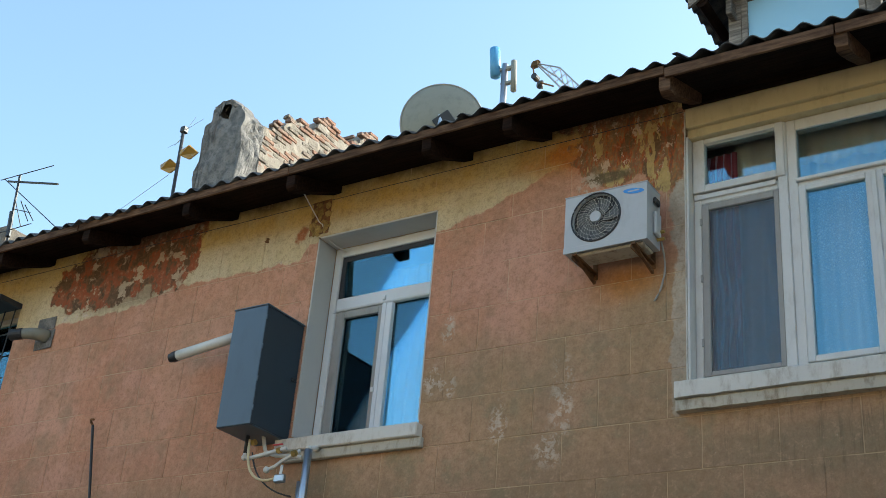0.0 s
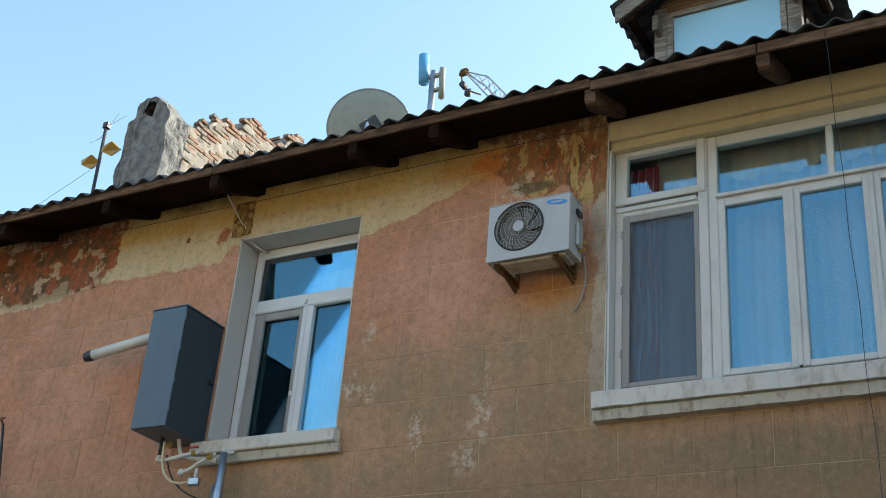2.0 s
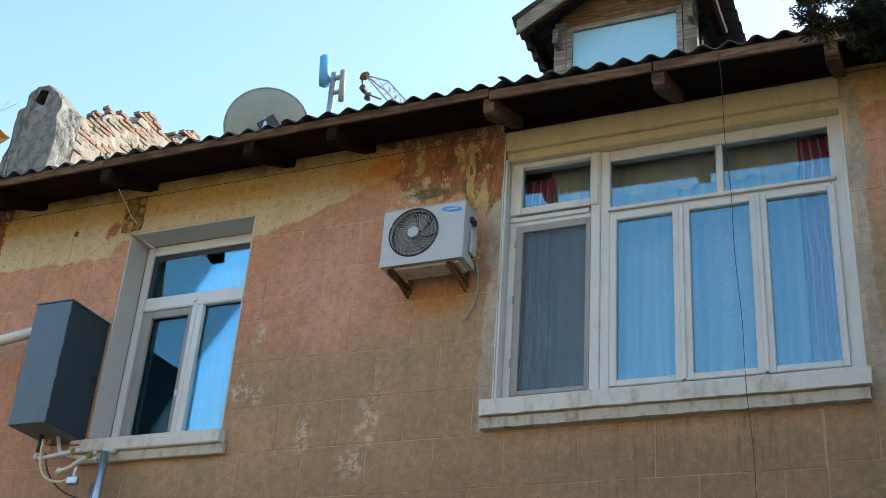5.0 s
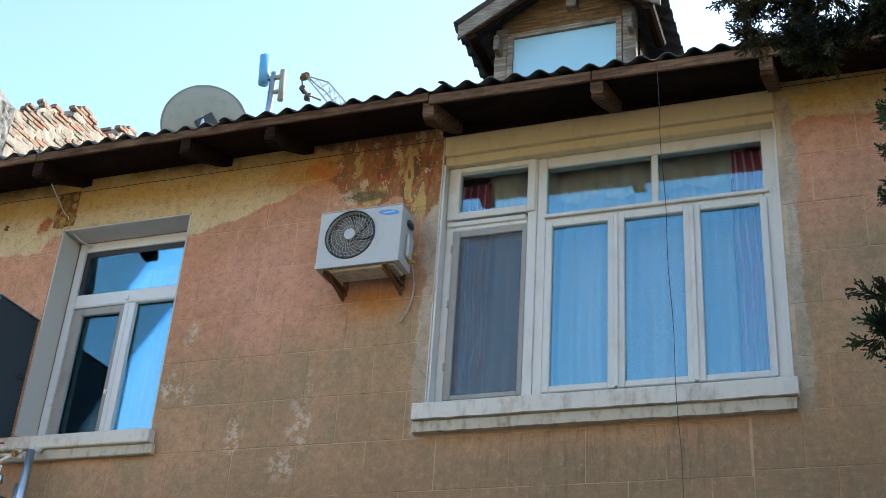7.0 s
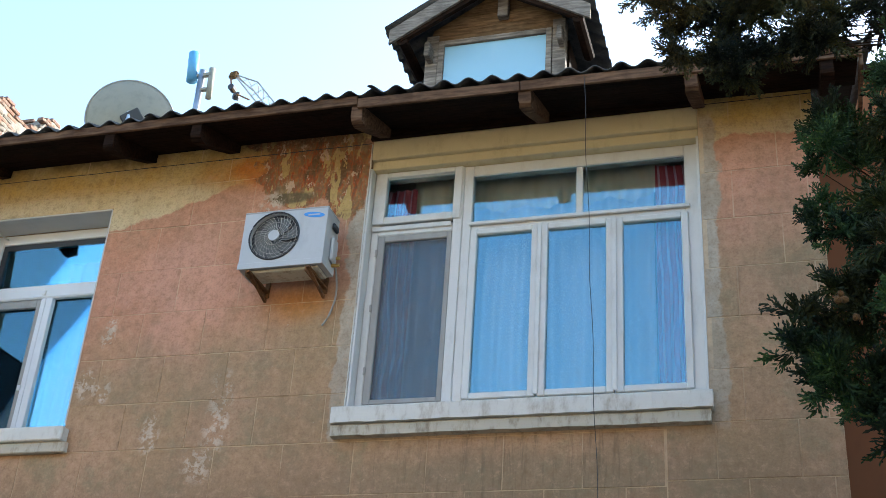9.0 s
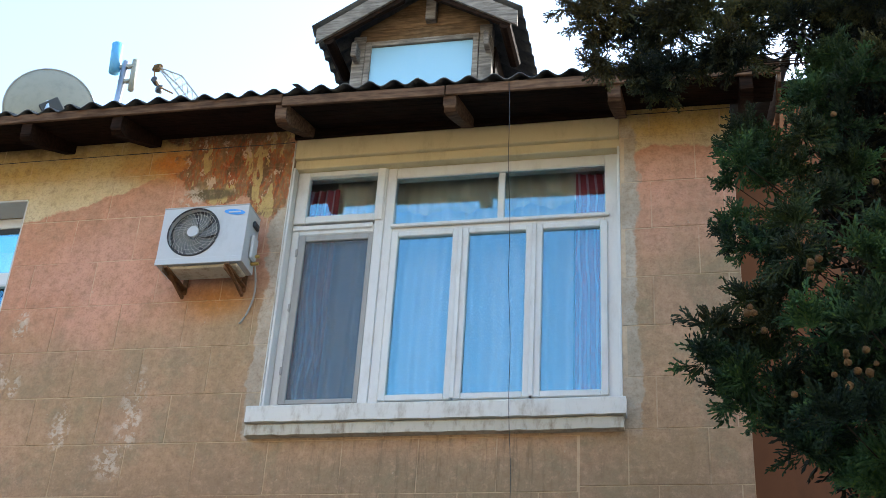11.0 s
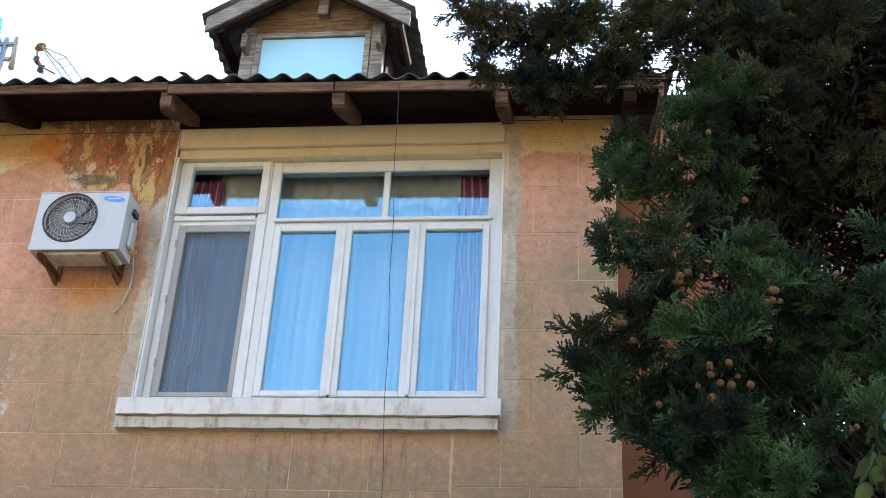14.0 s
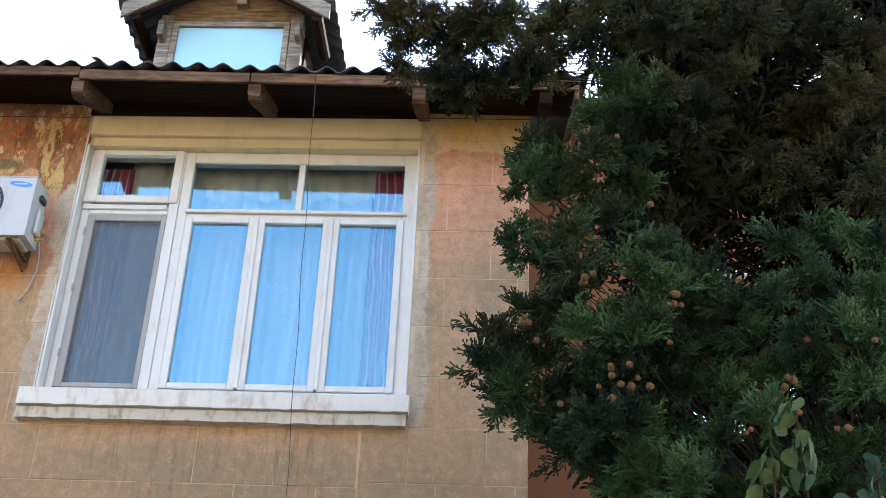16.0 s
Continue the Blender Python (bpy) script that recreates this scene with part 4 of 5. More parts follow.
for s in range(7):
    bm = bmesh.new()
    g = []
    for i in range(6):
        r = 0.06 + 0.155 * i / 5
        for w in (-0.5, 0.5):
            a = 2 * math.pi * s / 7 + w * (0.9 - 0.25 * i / 5) + 0.35 * i / 5
            g.append(bm.verts.new((cx + r * math.cos(a), ay0 + 0.045 + 0.018 * w, cz + r * math.sin(a))))
    for i in range(5):
        bm.faces.new((g[2 * i], g[2 * i + 1], g[2 * i + 3], g[2 * i + 2]))
    part("fan_blade", bm, FANGREY, ac)
gr_ = bmesh.new()
for r in (0.09, 0.135, 0.18, 0.215):
    tube([(cx + r * math.cos(2 * math.pi * i / 36), ay0 - 0.004, cz + r * math.sin(2 * math.pi * i / 36)) for i in range(37)], 0.0014, 4, bm=gr_, cap=False)
for k in range(32):
    a = 2 * math.pi * k / 32
    pts = []
    for i in range(7):
        r = 0.05 + (FR - 0.05) * i / 6
        b = a + 0.55 * (i / 6) ** 1.5
        pts.append((cx + r * math.cos(b), ay0 - 0.006, cz + r * math.sin(b)))
    tube(pts, 0.0014, 4, bm=gr_, cap=False)
part("grille", gr_, WIREGREY, ac, "pale wire fan grille")
part("grille_rim", tube([(cx + FR * math.cos(2 * math.pi * i / 40), ay0 - 0.004, cz + FR * math.sin(2 * math.pi * i / 40)) for i in range(41)], 0.007, 6, cap=False), BLACK, ac)
part("hub", tube([(cx, ay0 - 0.002, cz), (cx, ay0 - 0.016, cz)], 0.052, 24), ACWHITE, ac, "white round hub")
bm = bmesh.new()
bmesh.ops.create_circle(bm, cap_ends=True, segments=28, radius=1.0, matrix=Matrix.Translation((-2.765, ay0 - 0.0035, 7.325)) @ Matrix.Rotation(radians(8), 4, "Y") @ Matrix.Diagonal((0.10, 1, 0.027, 1)) @ Matrix.Rotation(radians(90), 4, "X"))
part("badge", bm, LOGOBLUE, ac, "blue oval badge")
part("badge_mark", boxes((-2.82, -2.71, ay0 - 0.0065, ay0 - 0.004, 7.319, 7.332)), ACWHITE, ac)
part("side_handle", boxes((ax1 + 0.001, ax1 + 0.03, -0.30, -0.19, 7.24, 7.30), bevel=0.01), BLACK, ac)
part("valve_cover", boxes((ax1 + 0.001, ax1 + 0.035, -0.30, -0.18, 6.93, 7.16), bevel=0.012), ACWHITE, ac)
for zz in (6.92, 6.99):
    part("valve", tube([(ax1, -0.20, zz), (ax1 + 0.07, -0.20, zz)], 0.016, 8), BRASS, ac)
part("tray", boxes((ax0 + 0.05, ax1 - 0.05, ay0 + 0.04, ay1 - 0.02, az0 - 0.03, az0 - 0.001), bevel=0.01), LIP, ac)


def wall_bracket():
    bm = boxes((-0.022, 0.022, -0.44, 0.0, -0.035, -0.016), (-0.022, -0.012, -0.44, 0.0, -0.07, -0.036), (-0.024, 0.024, -0.012, 0.0, -0.08, 0.30), bevel=0.003)
    vs = [bm.verts.new(p) for p in ((-0.012, -0.40, -0.036), (0.012, -0.40, -0.036), (0.012, -0.02, -0.13), (-0.012, -0.02, -0.13), (-0.012, -0.33, -0.036), (0.012, -0.33, -0.036), (0.012, -0.02, -0.10), (-0.012, -0.02, -0.10))]
    for f in ((0, 1, 2, 3), (4, 7, 6, 5), (0, 4, 5, 1), (3, 2, 6, 7), (0, 3, 7, 4), (1, 5, 6, 2)):
        bm.faces.new([vs[i] for i in f])
    return bm


br = tagged(part("wall_bracket", wall_bracket(), RUSTY), "dark rusty steel bracket carrying the air conditioner", "bracket", "brackets")
br.matrix_basis = pose(-3.32, -0.001, az0 - 0.012)
copy_thing(br, pose(-2.76, -0.001, az0 - 0.012))
tagged(part("drain_hose", tube(arc((-2.62, -0.16, 6.92), (-2.62, -0.02, 6.75), (-2.66, -0.025, 6.62), 6) + arc((-2.67, -0.025, 6.58), (-2.69, -0.025, 6.50), (-2.74, -0.03, 6.43), 5), 0.009, 7), GREYFRAME, smooth=True), "grey drain hose hanging below the air conditioner", "hose")

# ---- boiler cabinet, flue and gas pipes ----
cab = thing("boiler_cabinet", "blue-grey sheet metal cabinet fixed beside the window", "cabinet")
bx0, bx1, by0, bz0, bz1 = -7.09, -6.655, -0.60, 5.58, 6.84
part("body", boxes((bx0, bx1 - 0.012, by0 + 0.012, -0.002, bz0, bz1 - 0.012), bevel=0.004), BOXGREY, cab)
part("lid", boxes((bx0 - 0.008, bx1 + 0.008, by0 - 0.008, 0.0, bz1 - 0.011, bz1 + 0.006), bevel=0.004), BOXGREY, cab)
part("front_panel", boxes((bx0 + 0.002, bx1 - 0.002, by0, by0 + 0.011, bz0 + 0.004, bz1 - 0.013), bevel=0.003), BOXGREY, cab)
door = part("door", boxes((bx1 - 0.011, bx1, by0 + 0.014, -0.012, bz0 + 0.01, bz1 - 0.02), bevel=0.003), DOORSHADE, cab, "side door with its grey darkened for shade")
part("lock", boxes((bx1 + 0.001, bx1 + 0.03, -0.10, -0.06, 6.20, 6.23), (bx1 + 0.012, bx1 + 0.03, -0.12, -0.04, 6.185, 6.199), bevel=0.004), BLACK, door)
for zz in (5.72, 6.02, 6.36, 6.68):
    part("hinge", tube([(bx1 + 0.004, by0 + 0.006, zz), (bx1 + 0.004, by0 + 0.006, zz + 0.05)], 0.007, 6), BOXGREY, door)
flue = thing("flue_pipe", "white plastic flue pipe with dark ringed end", "pipe")
part("tube", tube([(-7.085, -0.34, 6.70), (-8.08, -0.34, 6.585)], 0.055, 18), PIPEWHITE, flue, smooth=True)
part("collar", tube([(-8.075, -0.34, 6.586), (-8.14, -0.34, 6.578)], 0.058, 18), BLACK, flue)
part("end_cap", tube([(-8.141, -0.34, 6.578), (-8.18, -0.34, 6.573)], 0.05, 18), BLACK, flue)
gas = thing("gas_pipes", "white plastic and silver pipes with valves below the cabinet", "pipe")
for pts, r, m, nm in (
    ([(-6.93, -0.30, 5.59), (-6.93, -0.30, 5.40)], 0.022, BLACK, "drop_pipe"),
    (arc((-6.93, -0.30, 5.40), (-6.93, -0.30, 5.34), (-6.86, -0.30, 5.345), 4) + [(-6.42, -0.30, 5.40)], 0.021, PIPEWHITE, "pipe"),
    ([(-6.80, -0.22, 5.59), (-6.76, -0.22, 5.46)] + arc((-6.74, -0.22, 5.42), (-6.7, -0.22, 5.40), (-6.6, -0.22, 5.37), 4) + [(-6.30, -0.20, 5.33)], 0.02, PIPEWHITE, "pipe"),
    (arc((-6.68, -0.26, 5.24), (-6.62, -0.26, 5.20), (-6.5, -0.24, 5.30), 6) + [(-6.32, -0.2, 5.40)], 0.018, PIPEWHITE, "pipe"),
    (arc((-6.86, -0.34, 5.52), (-6.88, -0.34, 5.10), (-6.60, -0.30, 5.10), 8) + [(-6.48, -0.28, 5.12)], 0.013, CREAMWOOD, "hose"),
    (arc((-6.84, -0.30, 5.40), (-6.75, -0.3, 5.02), (-6.36, -0.2, 4.95), 10), 0.008, BLACK, "cable"),
    ([(-6.22, -0.20, 5.40), (-6.22, -0.20, 4.40)], 0.04, STEEL, "riser"),
    ([(-6.31, -0.16, 5.10), (-6.30, -0.16, 4.40)], 0.03, STEEL, "riser"),
    ([(-6.22, -0.20, 5.40), (-6.22, -0.05, 5.46)], 0.03, PIPEWHITE, "elbow"),
):
    part(nm, tube(pts, r, 10), m, gas, smooth=True)
for p in ((-6.93, -0.30, 5.36), (-6.72, -0.22, 5.40), (-6.66, -0.26, 5.22), (-6.22, -0.20, 5.41)):
    bm = bmesh.new()
    bmesh.ops.create_uvsphere(bm, u_segments=12, v_segments=8, radius=0.034, matrix=Matrix.Translation(p))
    part("joint", bm, PIPEWHITE, gas, smooth=True)
for p in ((-6.86, -0.30, 5.50), (-6.52, -0.30, 5.385), (-6.38, -0.24, 5.36)):
    part("brass_nut", tube([p, (p[0] + 0.045, p[1], p[2] + 0.004)], 0.03, 6), BRASS, gas)
part("valve_handle", boxes((-6.56, -6.44, -0.335, -0.315, 5.43, 5.445), bevel=0.004), REDPAINT, gas, "red valve lever")
part("tap_body", boxes((-6.52, -6.40, -0.31, -0.25, 5.07, 5.15), bevel=0.012), STEEL, gas)
part("tap_stem", tube([(-6.46, -0.28, 5.15), (-6.45, -0.28, 5.24)], 0.014, 8), STEEL, gas)

# ---- cables and small fixtures on the facade ----
pts = [(-0.31 + 0.006 * math.sin(i * 0.8) + 0.0024 * i, -0.805 + 0.012 * i, 8.20 - 0.13 * i) for i in range(30)]
tagged(part("hanging_cable", tube(pts, 0.0028, 5), BLACK, smooth=True), "thin black cable hanging from the eave", "cable")
tagged(part("roof_cable", tube(arc((-6.47, -0.82, 8.30), (-6.52, -0.40, 8.10), (-6.65, -0.015, 8.06), 8) + arc((-6.60, -0.012, 8.02), (-6.56, 0.02, 7.80), (-6.46, 0.28, 7.80), 6), 0.007, 6), PIPEWHITE, smooth=True), "pale cable running from the roof to the window", "cable")
tagged(part("leaning_rod", tube([(-9.47, -0.10, 6.04), (-9.25, -0.10, 5.1), (-9.1, -0.10, 4.4), (-8.6, -0.12, GZ)], 0.016, 7), BLACK), "thin black rod standing against the wall", "rod")
tagged(part("rod_hook", tube(arc((-9.47, -0.10, 6.04), (-9.52, -0.14, 6.12), (-9.40, -0.16, 6.08), 6), 0.014, 6), RUSTY), "bent rusty hook at the wall", "hook")
vent = thing("vent_pipe", "grey plastic vent elbow with black mouth in the wall", "vent")
part("elbow", tube(arc((-10.78, 0.004, 7.36), (-10.78, -0.16, 7.36), (-10.95, -0.24, 7.33), 8), 0.085, 14, 0.065), DISHGREY, vent, smooth=True)
part("mouth", tube([(-10.93, -0.235, 7.333), (-11.07, -0.30, 7.31)], 0.072, 14), BLACK, vent)
tagged(part("plaster_patch", roughen(boxes((-10.98, -10.66, -0.012, -0.002, 7.46, 7.62), (-10.98, -10.64, -0.012, -0.002, 7.20, 7.455), bevel=0.006), 0.02, 7), PLASTER), "rough grey mortar patch round the vent", "patch", kind="structure")
rngp = random.Random(8)
bm = roughen(boxes((-6.77, -6.52, -0.004, 0.004, 7.90, 8.33), bevel=0.002), 0.02, 7, 2.0)
tagged(part("broken_plaster", bm, RUSTY), "dark broken plaster patch above the window corner", "patch", kind="structure")
OCHRE = stone_material("broken_ochre_render", (0.24, 0.15, 0.05), (0.40, 0.27, 0.09), (0.08, 0.05, 0.03), 11.0, 1.0)
for k in range(26):
    x, z, r = rngp.uniform(-6.76, -6.54), rngp.uniform(7.92, 8.31), rngp.uniform(0.02, 0.06)
    bm = bmesh.new()
    bmesh.ops.create_icosphere(bm, subdivisions=1, radius=r, matrix=Matrix.Translation((x, -0.004, z)) @ Matrix.Diagonal((1, 0.35, 1.1, 1)))
    part("rubble_lump", roughen(bm, r * 0.5, 25, k), OCHRE, scene.objects["broken_plaster"])
bm = bmesh.new()
bmesh.ops.create_icosphere(bm, subdivisions=2, radius=0.036, matrix=Matrix.Translation((-7.38, 0.0, 7.99)) @ Matrix.Diagonal((1.2, 0.25, 1, 1)))
tagged(part("wall_hole", roughen(bm, 0.03, 24), RUSTY), "small dark broken hole in the plaster", "hole", kind="structure")

# ---- chimney wall on the roof ----
chim = thing("chimney", "ruined chimney stack with grey plaster front and crumbling brick side", "chimney")
CX0, CX1, CY0 = -10.92, -10.10, 2.0
prof = [(CX0 - 0.03, 9.6), (CX0, 11.0), (CX0 + 0.02, 11.45), (CX0 + 0.12, 11.72), (CX0 + 0.17, 11.95), (CX0 + 0.30, 12.03), (CX0 + 0.46, 12.0), (CX0 + 0.56, 11.92), (CX1 - 0.03, 11.62), (CX1, 11.0), (CX1, 9.6)]
bm = bmesh.new()
n = len(prof)
rr = [[bm.verts.new((x, y, z)) for x, z in prof] for y in (CY0, CY0 + 0.2, CY0 + 0.40)]
for p, q in zip(rr, rr[1:]):
    for i in range(n):
        bm.faces.new((p[i], p[(i + 1) % n], q[(i + 1) % n], q[i]))
bm.faces.new(rr[0])
bm.faces.new(rr[-1][::-1])
bmesh.ops.triangulate(bm, faces=bm.faces)
bmesh.ops.subdivide_edges(bm, edges=bm.edges, cuts=9, use_grid_fill=True)
roughen(bm, 0.05, 3.5)
roughen(bm, 0.03, 11, 3.0)
roughen(bm, 0.012, 32, 5.0)
hole = [f for f in bm.faces if f.calc_center_median().y < CY0 + 0.1 and abs(f.calc_center_median().x - CX0 - 0.34) < 0.10 and abs(f.calc_center_median().z - 11.79) < 0.11]
bmesh.ops.delete(bm, geom=hole, context="FACES")
part("plaster_front", bm, PLASTER, chim)
TOPS = [(y, z + (0.0 if y < 2.6 else min(0.15, (y - 2.6) * 0.3))) for y, z in [(2.0, 11.85), (2.35, 11.72), (2.7, 11.75), (2.95, 12.0), (3.3, 12.15), (3.55, 12.12), (3.7, 12.42), (4.05, 12.55), (4.3, 12.35), (4.6, 12.45), (4.9, 12.85), (5.15, 12.95), (5.4, 12.75), (5.8, 12.65), (6.2, 12.5)]]


def top_at(y):
    for (a, za), (b, zb) in zip(TOPS, TOPS[1:]):
        if a <= y <= b:
            return za + (zb - za) * (y - a) / (b - a)
    return TOPS[-1][1]


bm = bmesh.new()
g = []
ny = 40
for i in range(ny + 1):
    y = CY0 + 0.35 + (6.1 - CY0 - 0.35) * i / ny
    zt = top_at(y) - 0.03 + 0.03 * noise.noise((y * 6, 0, 0))
    zb_ = roof_z(y) - 0.3
    ring = [(CX0 + 0.02, zb_), (CX0 + 0.02, zt - 0.05), (CX0 + 0.25, zt), (CX1 - 0.2, zt), (CX1 - 0.03, zt - 0.04)] + [(CX1 - 0.03, zt - 0.04 + (zb_ - zt + 0.04) * k / 12) for k in range(1, 13)]
    g.append([bm.verts.new((x + 0.03 * noise.noise((y * 5, z * 5, x)) + 0.02 * noise.noise((y * 17, z * 17, x)), y, z + 0.03 * noise.noise((y * 9, x * 9, z)))) for x, z in ring])
m_ = len(g[0])
for p, q in zip(g, g[1:]):
    for j in range(m_):
        bm.faces.new((p[j], p[(j + 1) % m_], q[(j + 1) % m_], q[j]))
bm.faces.new(g[0])
bm.faces.new(g[-1][::-1])
part("mortar_core", bm, MORTAR, chim)


def stone_mesh(name, sx, sy, sz, mat, seed):
    bm = box(bmesh.new(), -sx / 2, sx / 2, -sy / 2, sy / 2, -sz / 2, sz / 2, bevel=min(sx, sy, sz) * 0.14)
    return mesh_of(name, roughen(bm, min(sx, sy, sz) * 0.10, 14, seed), mat)


brick_meshes = [stone_mesh("brick", 0.11, 0.235, 0.062, BRICK, k) for k in range(5)]
rng = random.Random(11)
row, z = 0, 10.35
count = 0
while z < 13.3:
    y = CY0 + 0.45 + (0.125 if row % 2 else 0.0)
    while y < 6.0:
        if z < top_at(y) - 0.02 and z > roof_z(y) + 0.35 and rng.random() < 0.78 and count < 300:
            ob = new("brick", brick_meshes[rng.randrange(5)])
            ob.parent = chim
            ob.matrix_basis = pose(CX1 - 0.066 + rng.uniform(-0.022, 0.012), y + rng.uniform(-0.02, 0.02), z, rng.uniform(-2.5, 2.5), rng.uniform(-3, 3), rng.uniform(-3, 3))
            count += 1
        y += 0.25
    z += 0.076
    row += 1
for k in range(38):
    y = rng.uniform(2.4, 6.0)
    ob = new("brick", brick_meshes[k % 5])
    ob.parent = chim
    ob.matrix_basis = pose(rng.uniform(CX0 + 0.15, CX1 - 0.08), y, top_at(y) + rng.uniform(-0.05, 0.015), rng.uniform(-9, 9), rng.uniform(-9, 9), rng.choice((0, 90)) + rng.uniform(-14, 14))
chim2 = tagged(part("small_chimney", roughen(boxes((-14.85, -14.40, 1.5, 1.95, 9.3, 10.45), bevel=0.02), 0.02, 6), BRICK), "small worn brick chimney on the roof", "chimney")

# ---- dish, masts and antennas ----
dish = thing("satellite_dish", "large grey satellite dish seen from behind on the roof", "satellite dish")
dax = Vector((0.42, -0.80, -0.20)).normalized()
drot = dax.to_track_quat("Z", "Y").to_matrix().to_4x4()
bm = bmesh.new()
rings = []
for k in range(9):
    r = 0.565 * k / 8
    rings.append([bm.verts.new((r * math.cos(2 * math.pi * i / 56), r * math.sin(2 * math.pi * i / 56) * 0.97, 0.16 * (1 - (k / 8) ** 2))) for i in range(56 if k else 1)])
for i in range(56):
    bm.faces.new((rings[0][0], rings[1][i], rings[1][(i + 1) % 56]))
    for p, q in zip(rings[1:], rings[2:]):
        bm.faces.new((p[i], q[i], q[(i + 1) % 56], p[(i + 1) % 56]))
ext = bmesh.ops.extrude_face_region(bm, geom=bm.faces[:])
for v in ext["geom"]:
    if isinstance(v, bmesh.types.BMVert):
        v.co.z -= 0.008
dpose = Matrix.Translation((-6.93, 2.5, 10.90)) @ drot
bm.transform(dpose)
part("reflector", bm, DISHGREY, dish, smooth=True)
bm = tube([(0.565 * math.cos(2 * math.pi * i / 56), 0.548 * math.sin(2 * math.pi * i / 56), 0.0) for i in range(57)], 0.011, 6, cap=False)
bm.transform(dpose)
part("rim", bm, GREYFRAME, dish)
bm = boxes((-0.12, 0.14, -0.16, 0.03, 0.13, 0.21), bevel=0.01)
bm.transform(dpose @ Matrix.Rotation(radians(38), 4, "Z"))
part("mount_plate", bm, BLACK, dish)
part("pole", tube([(-6.85, 2.35, 10.90), (-6.85, 2.35, 9.9)], 0.035, 10), STEEL, dish)

mast = thing("antenna_mast", "galvanised pole with pale blue radome antennas", "antenna")
part("pole", tube([(-6.29, 3.0, 10.2), (-6.30, 3.0, 11.97)], 0.045, 12), STEEL, mast, smooth=True)
part("radome", tube([(-6.43, 2.98, 11.80), (-6.47, 2.98, 12.27)], 0.075, 14), ANTBLUE, mast, "pale blue radome", smooth=True)
part("radome", tube([(-6.15, 3.02, 11.50), (-6.17, 3.02, 12.0)], 0.042, 12), DISHGREY, mast, smooth=True)
for r in ((-6.45, -6.16, 2.97, 3.03, 11.86, 11.91), (-6.34, -6.18, 2.97, 3.03, 11.62, 11.66)):
    part("arm", boxes(r, bevel=0.004), DISHGREY, mast)

jib = thing("lattice_boom", "thin lattice boom with yellow brown head, set over the roof to fit the view", "crane")
A0, A1 = Vector((-5.12, 3.0, 10.95)), Vector((-5.78, 3.0, 11.80))
OFFS = (Vector((0, 0, 0)), Vector((0.07, 0.1, 0.03)), Vector((0.19, -0.05, 0.05)))


def boom_point(t, k):
    """A point on chord k of the tapering boom."""
    return A0.lerp(A1, t) + OFFS[k] * (1.0 - 0.85 * max(0.0, t - 0.72) / 0.28)


for k in range(3):
    part("chord", tube([boom_point(t, k) for t in (0, 0.4, 0.72, 1.0)], 0.010, 6), GREYFRAME, jib)
for k in range(7):
    t, u = k / 7, (k + 1) / 7
    for p, q in ((boom_point(t, 0), boom_point(u, 1)), (boom_point(t, 1), boom_point(u, 2)), (boom_point(t, 0), boom_point(t, 2))):
        part("brace", tube([p, q], 0.006, 5), GREYFRAME, jib)
part("head", roughen(boxes((-5.87, -5.74, 2.96, 3.04, 11.76, 11.88), bevel=0.03), 0.03, 12), CONE, jib, "yellow brown boom head")
part("sheave", tube([(-5.80, 2.95, 11.60), (-5.80, 3.05, 11.60)], 0.045, 10), GASKET, jib)
part("cable_drum", roughen(boxes((-5.78, -5.67, 2.96, 3.04, 11.40, 11.52), bevel=0.03), 0.03, 12), GASKET, jib)
part("hoist_line", tube([(-5.83, 2.97, 11.76), (-5.80, 2.97, 11.60), (-5.72, 2.97, 11.48), (-5.50, 2.97, 11.35)], 0.012, 5), RUSTY, jib)

yagi = thing("aerial", "dark television aerial with long boom on a thin mast", "antenna")
part("mast", tube([(-14.22, 1.5, 9.4), (-14.42, 1.5, 11.36)], 0.022, 7), BLACK, yagi)
part("mast_sleeve", tube([(-14.28, 1.48, 10.2), (-14.34, 1.48, 10.65)], 0.04, 7), BLACK, yagi)
part("boom", tube([(-14.70, 1.5, 11.31), (-13.40, 1.5, 10.95)], 0.018, 6), BLACK, yagi)
for a, b in (((-14.6, 1.3, 11.2), (-13.9, 1.7, 11.52)), ((-14.5, 1.3, 11.2), (-13.4, 1.7, 10.25)), ((-14.35, 1.5, 10.72), (-13.9, 1.5, 10.55)), ((-14.25, 1.4, 10.85), (-14.2, 1.6, 10.42)), ((-14.08, 1.4, 10.76), (-14.05, 1.6, 10.48)), ((-13.95, 1.4, 10.66), (-13.92, 1.6, 10.46)), ((-14.4, 1.4, 10.25), (-13.95, 1.6, 10.42))):
    part("element", tube([a, b], 0.008, 5), BLACK, yagi)
pole2 = thing("aerial", "dark aerial pole with two yellow reflectors and wires", "antenna")
part("mast", tube([(-11.98, 2.6, 9.9), (-12.06, 2.6, 12.22)], 0.028, 8), BLACK, pole2)
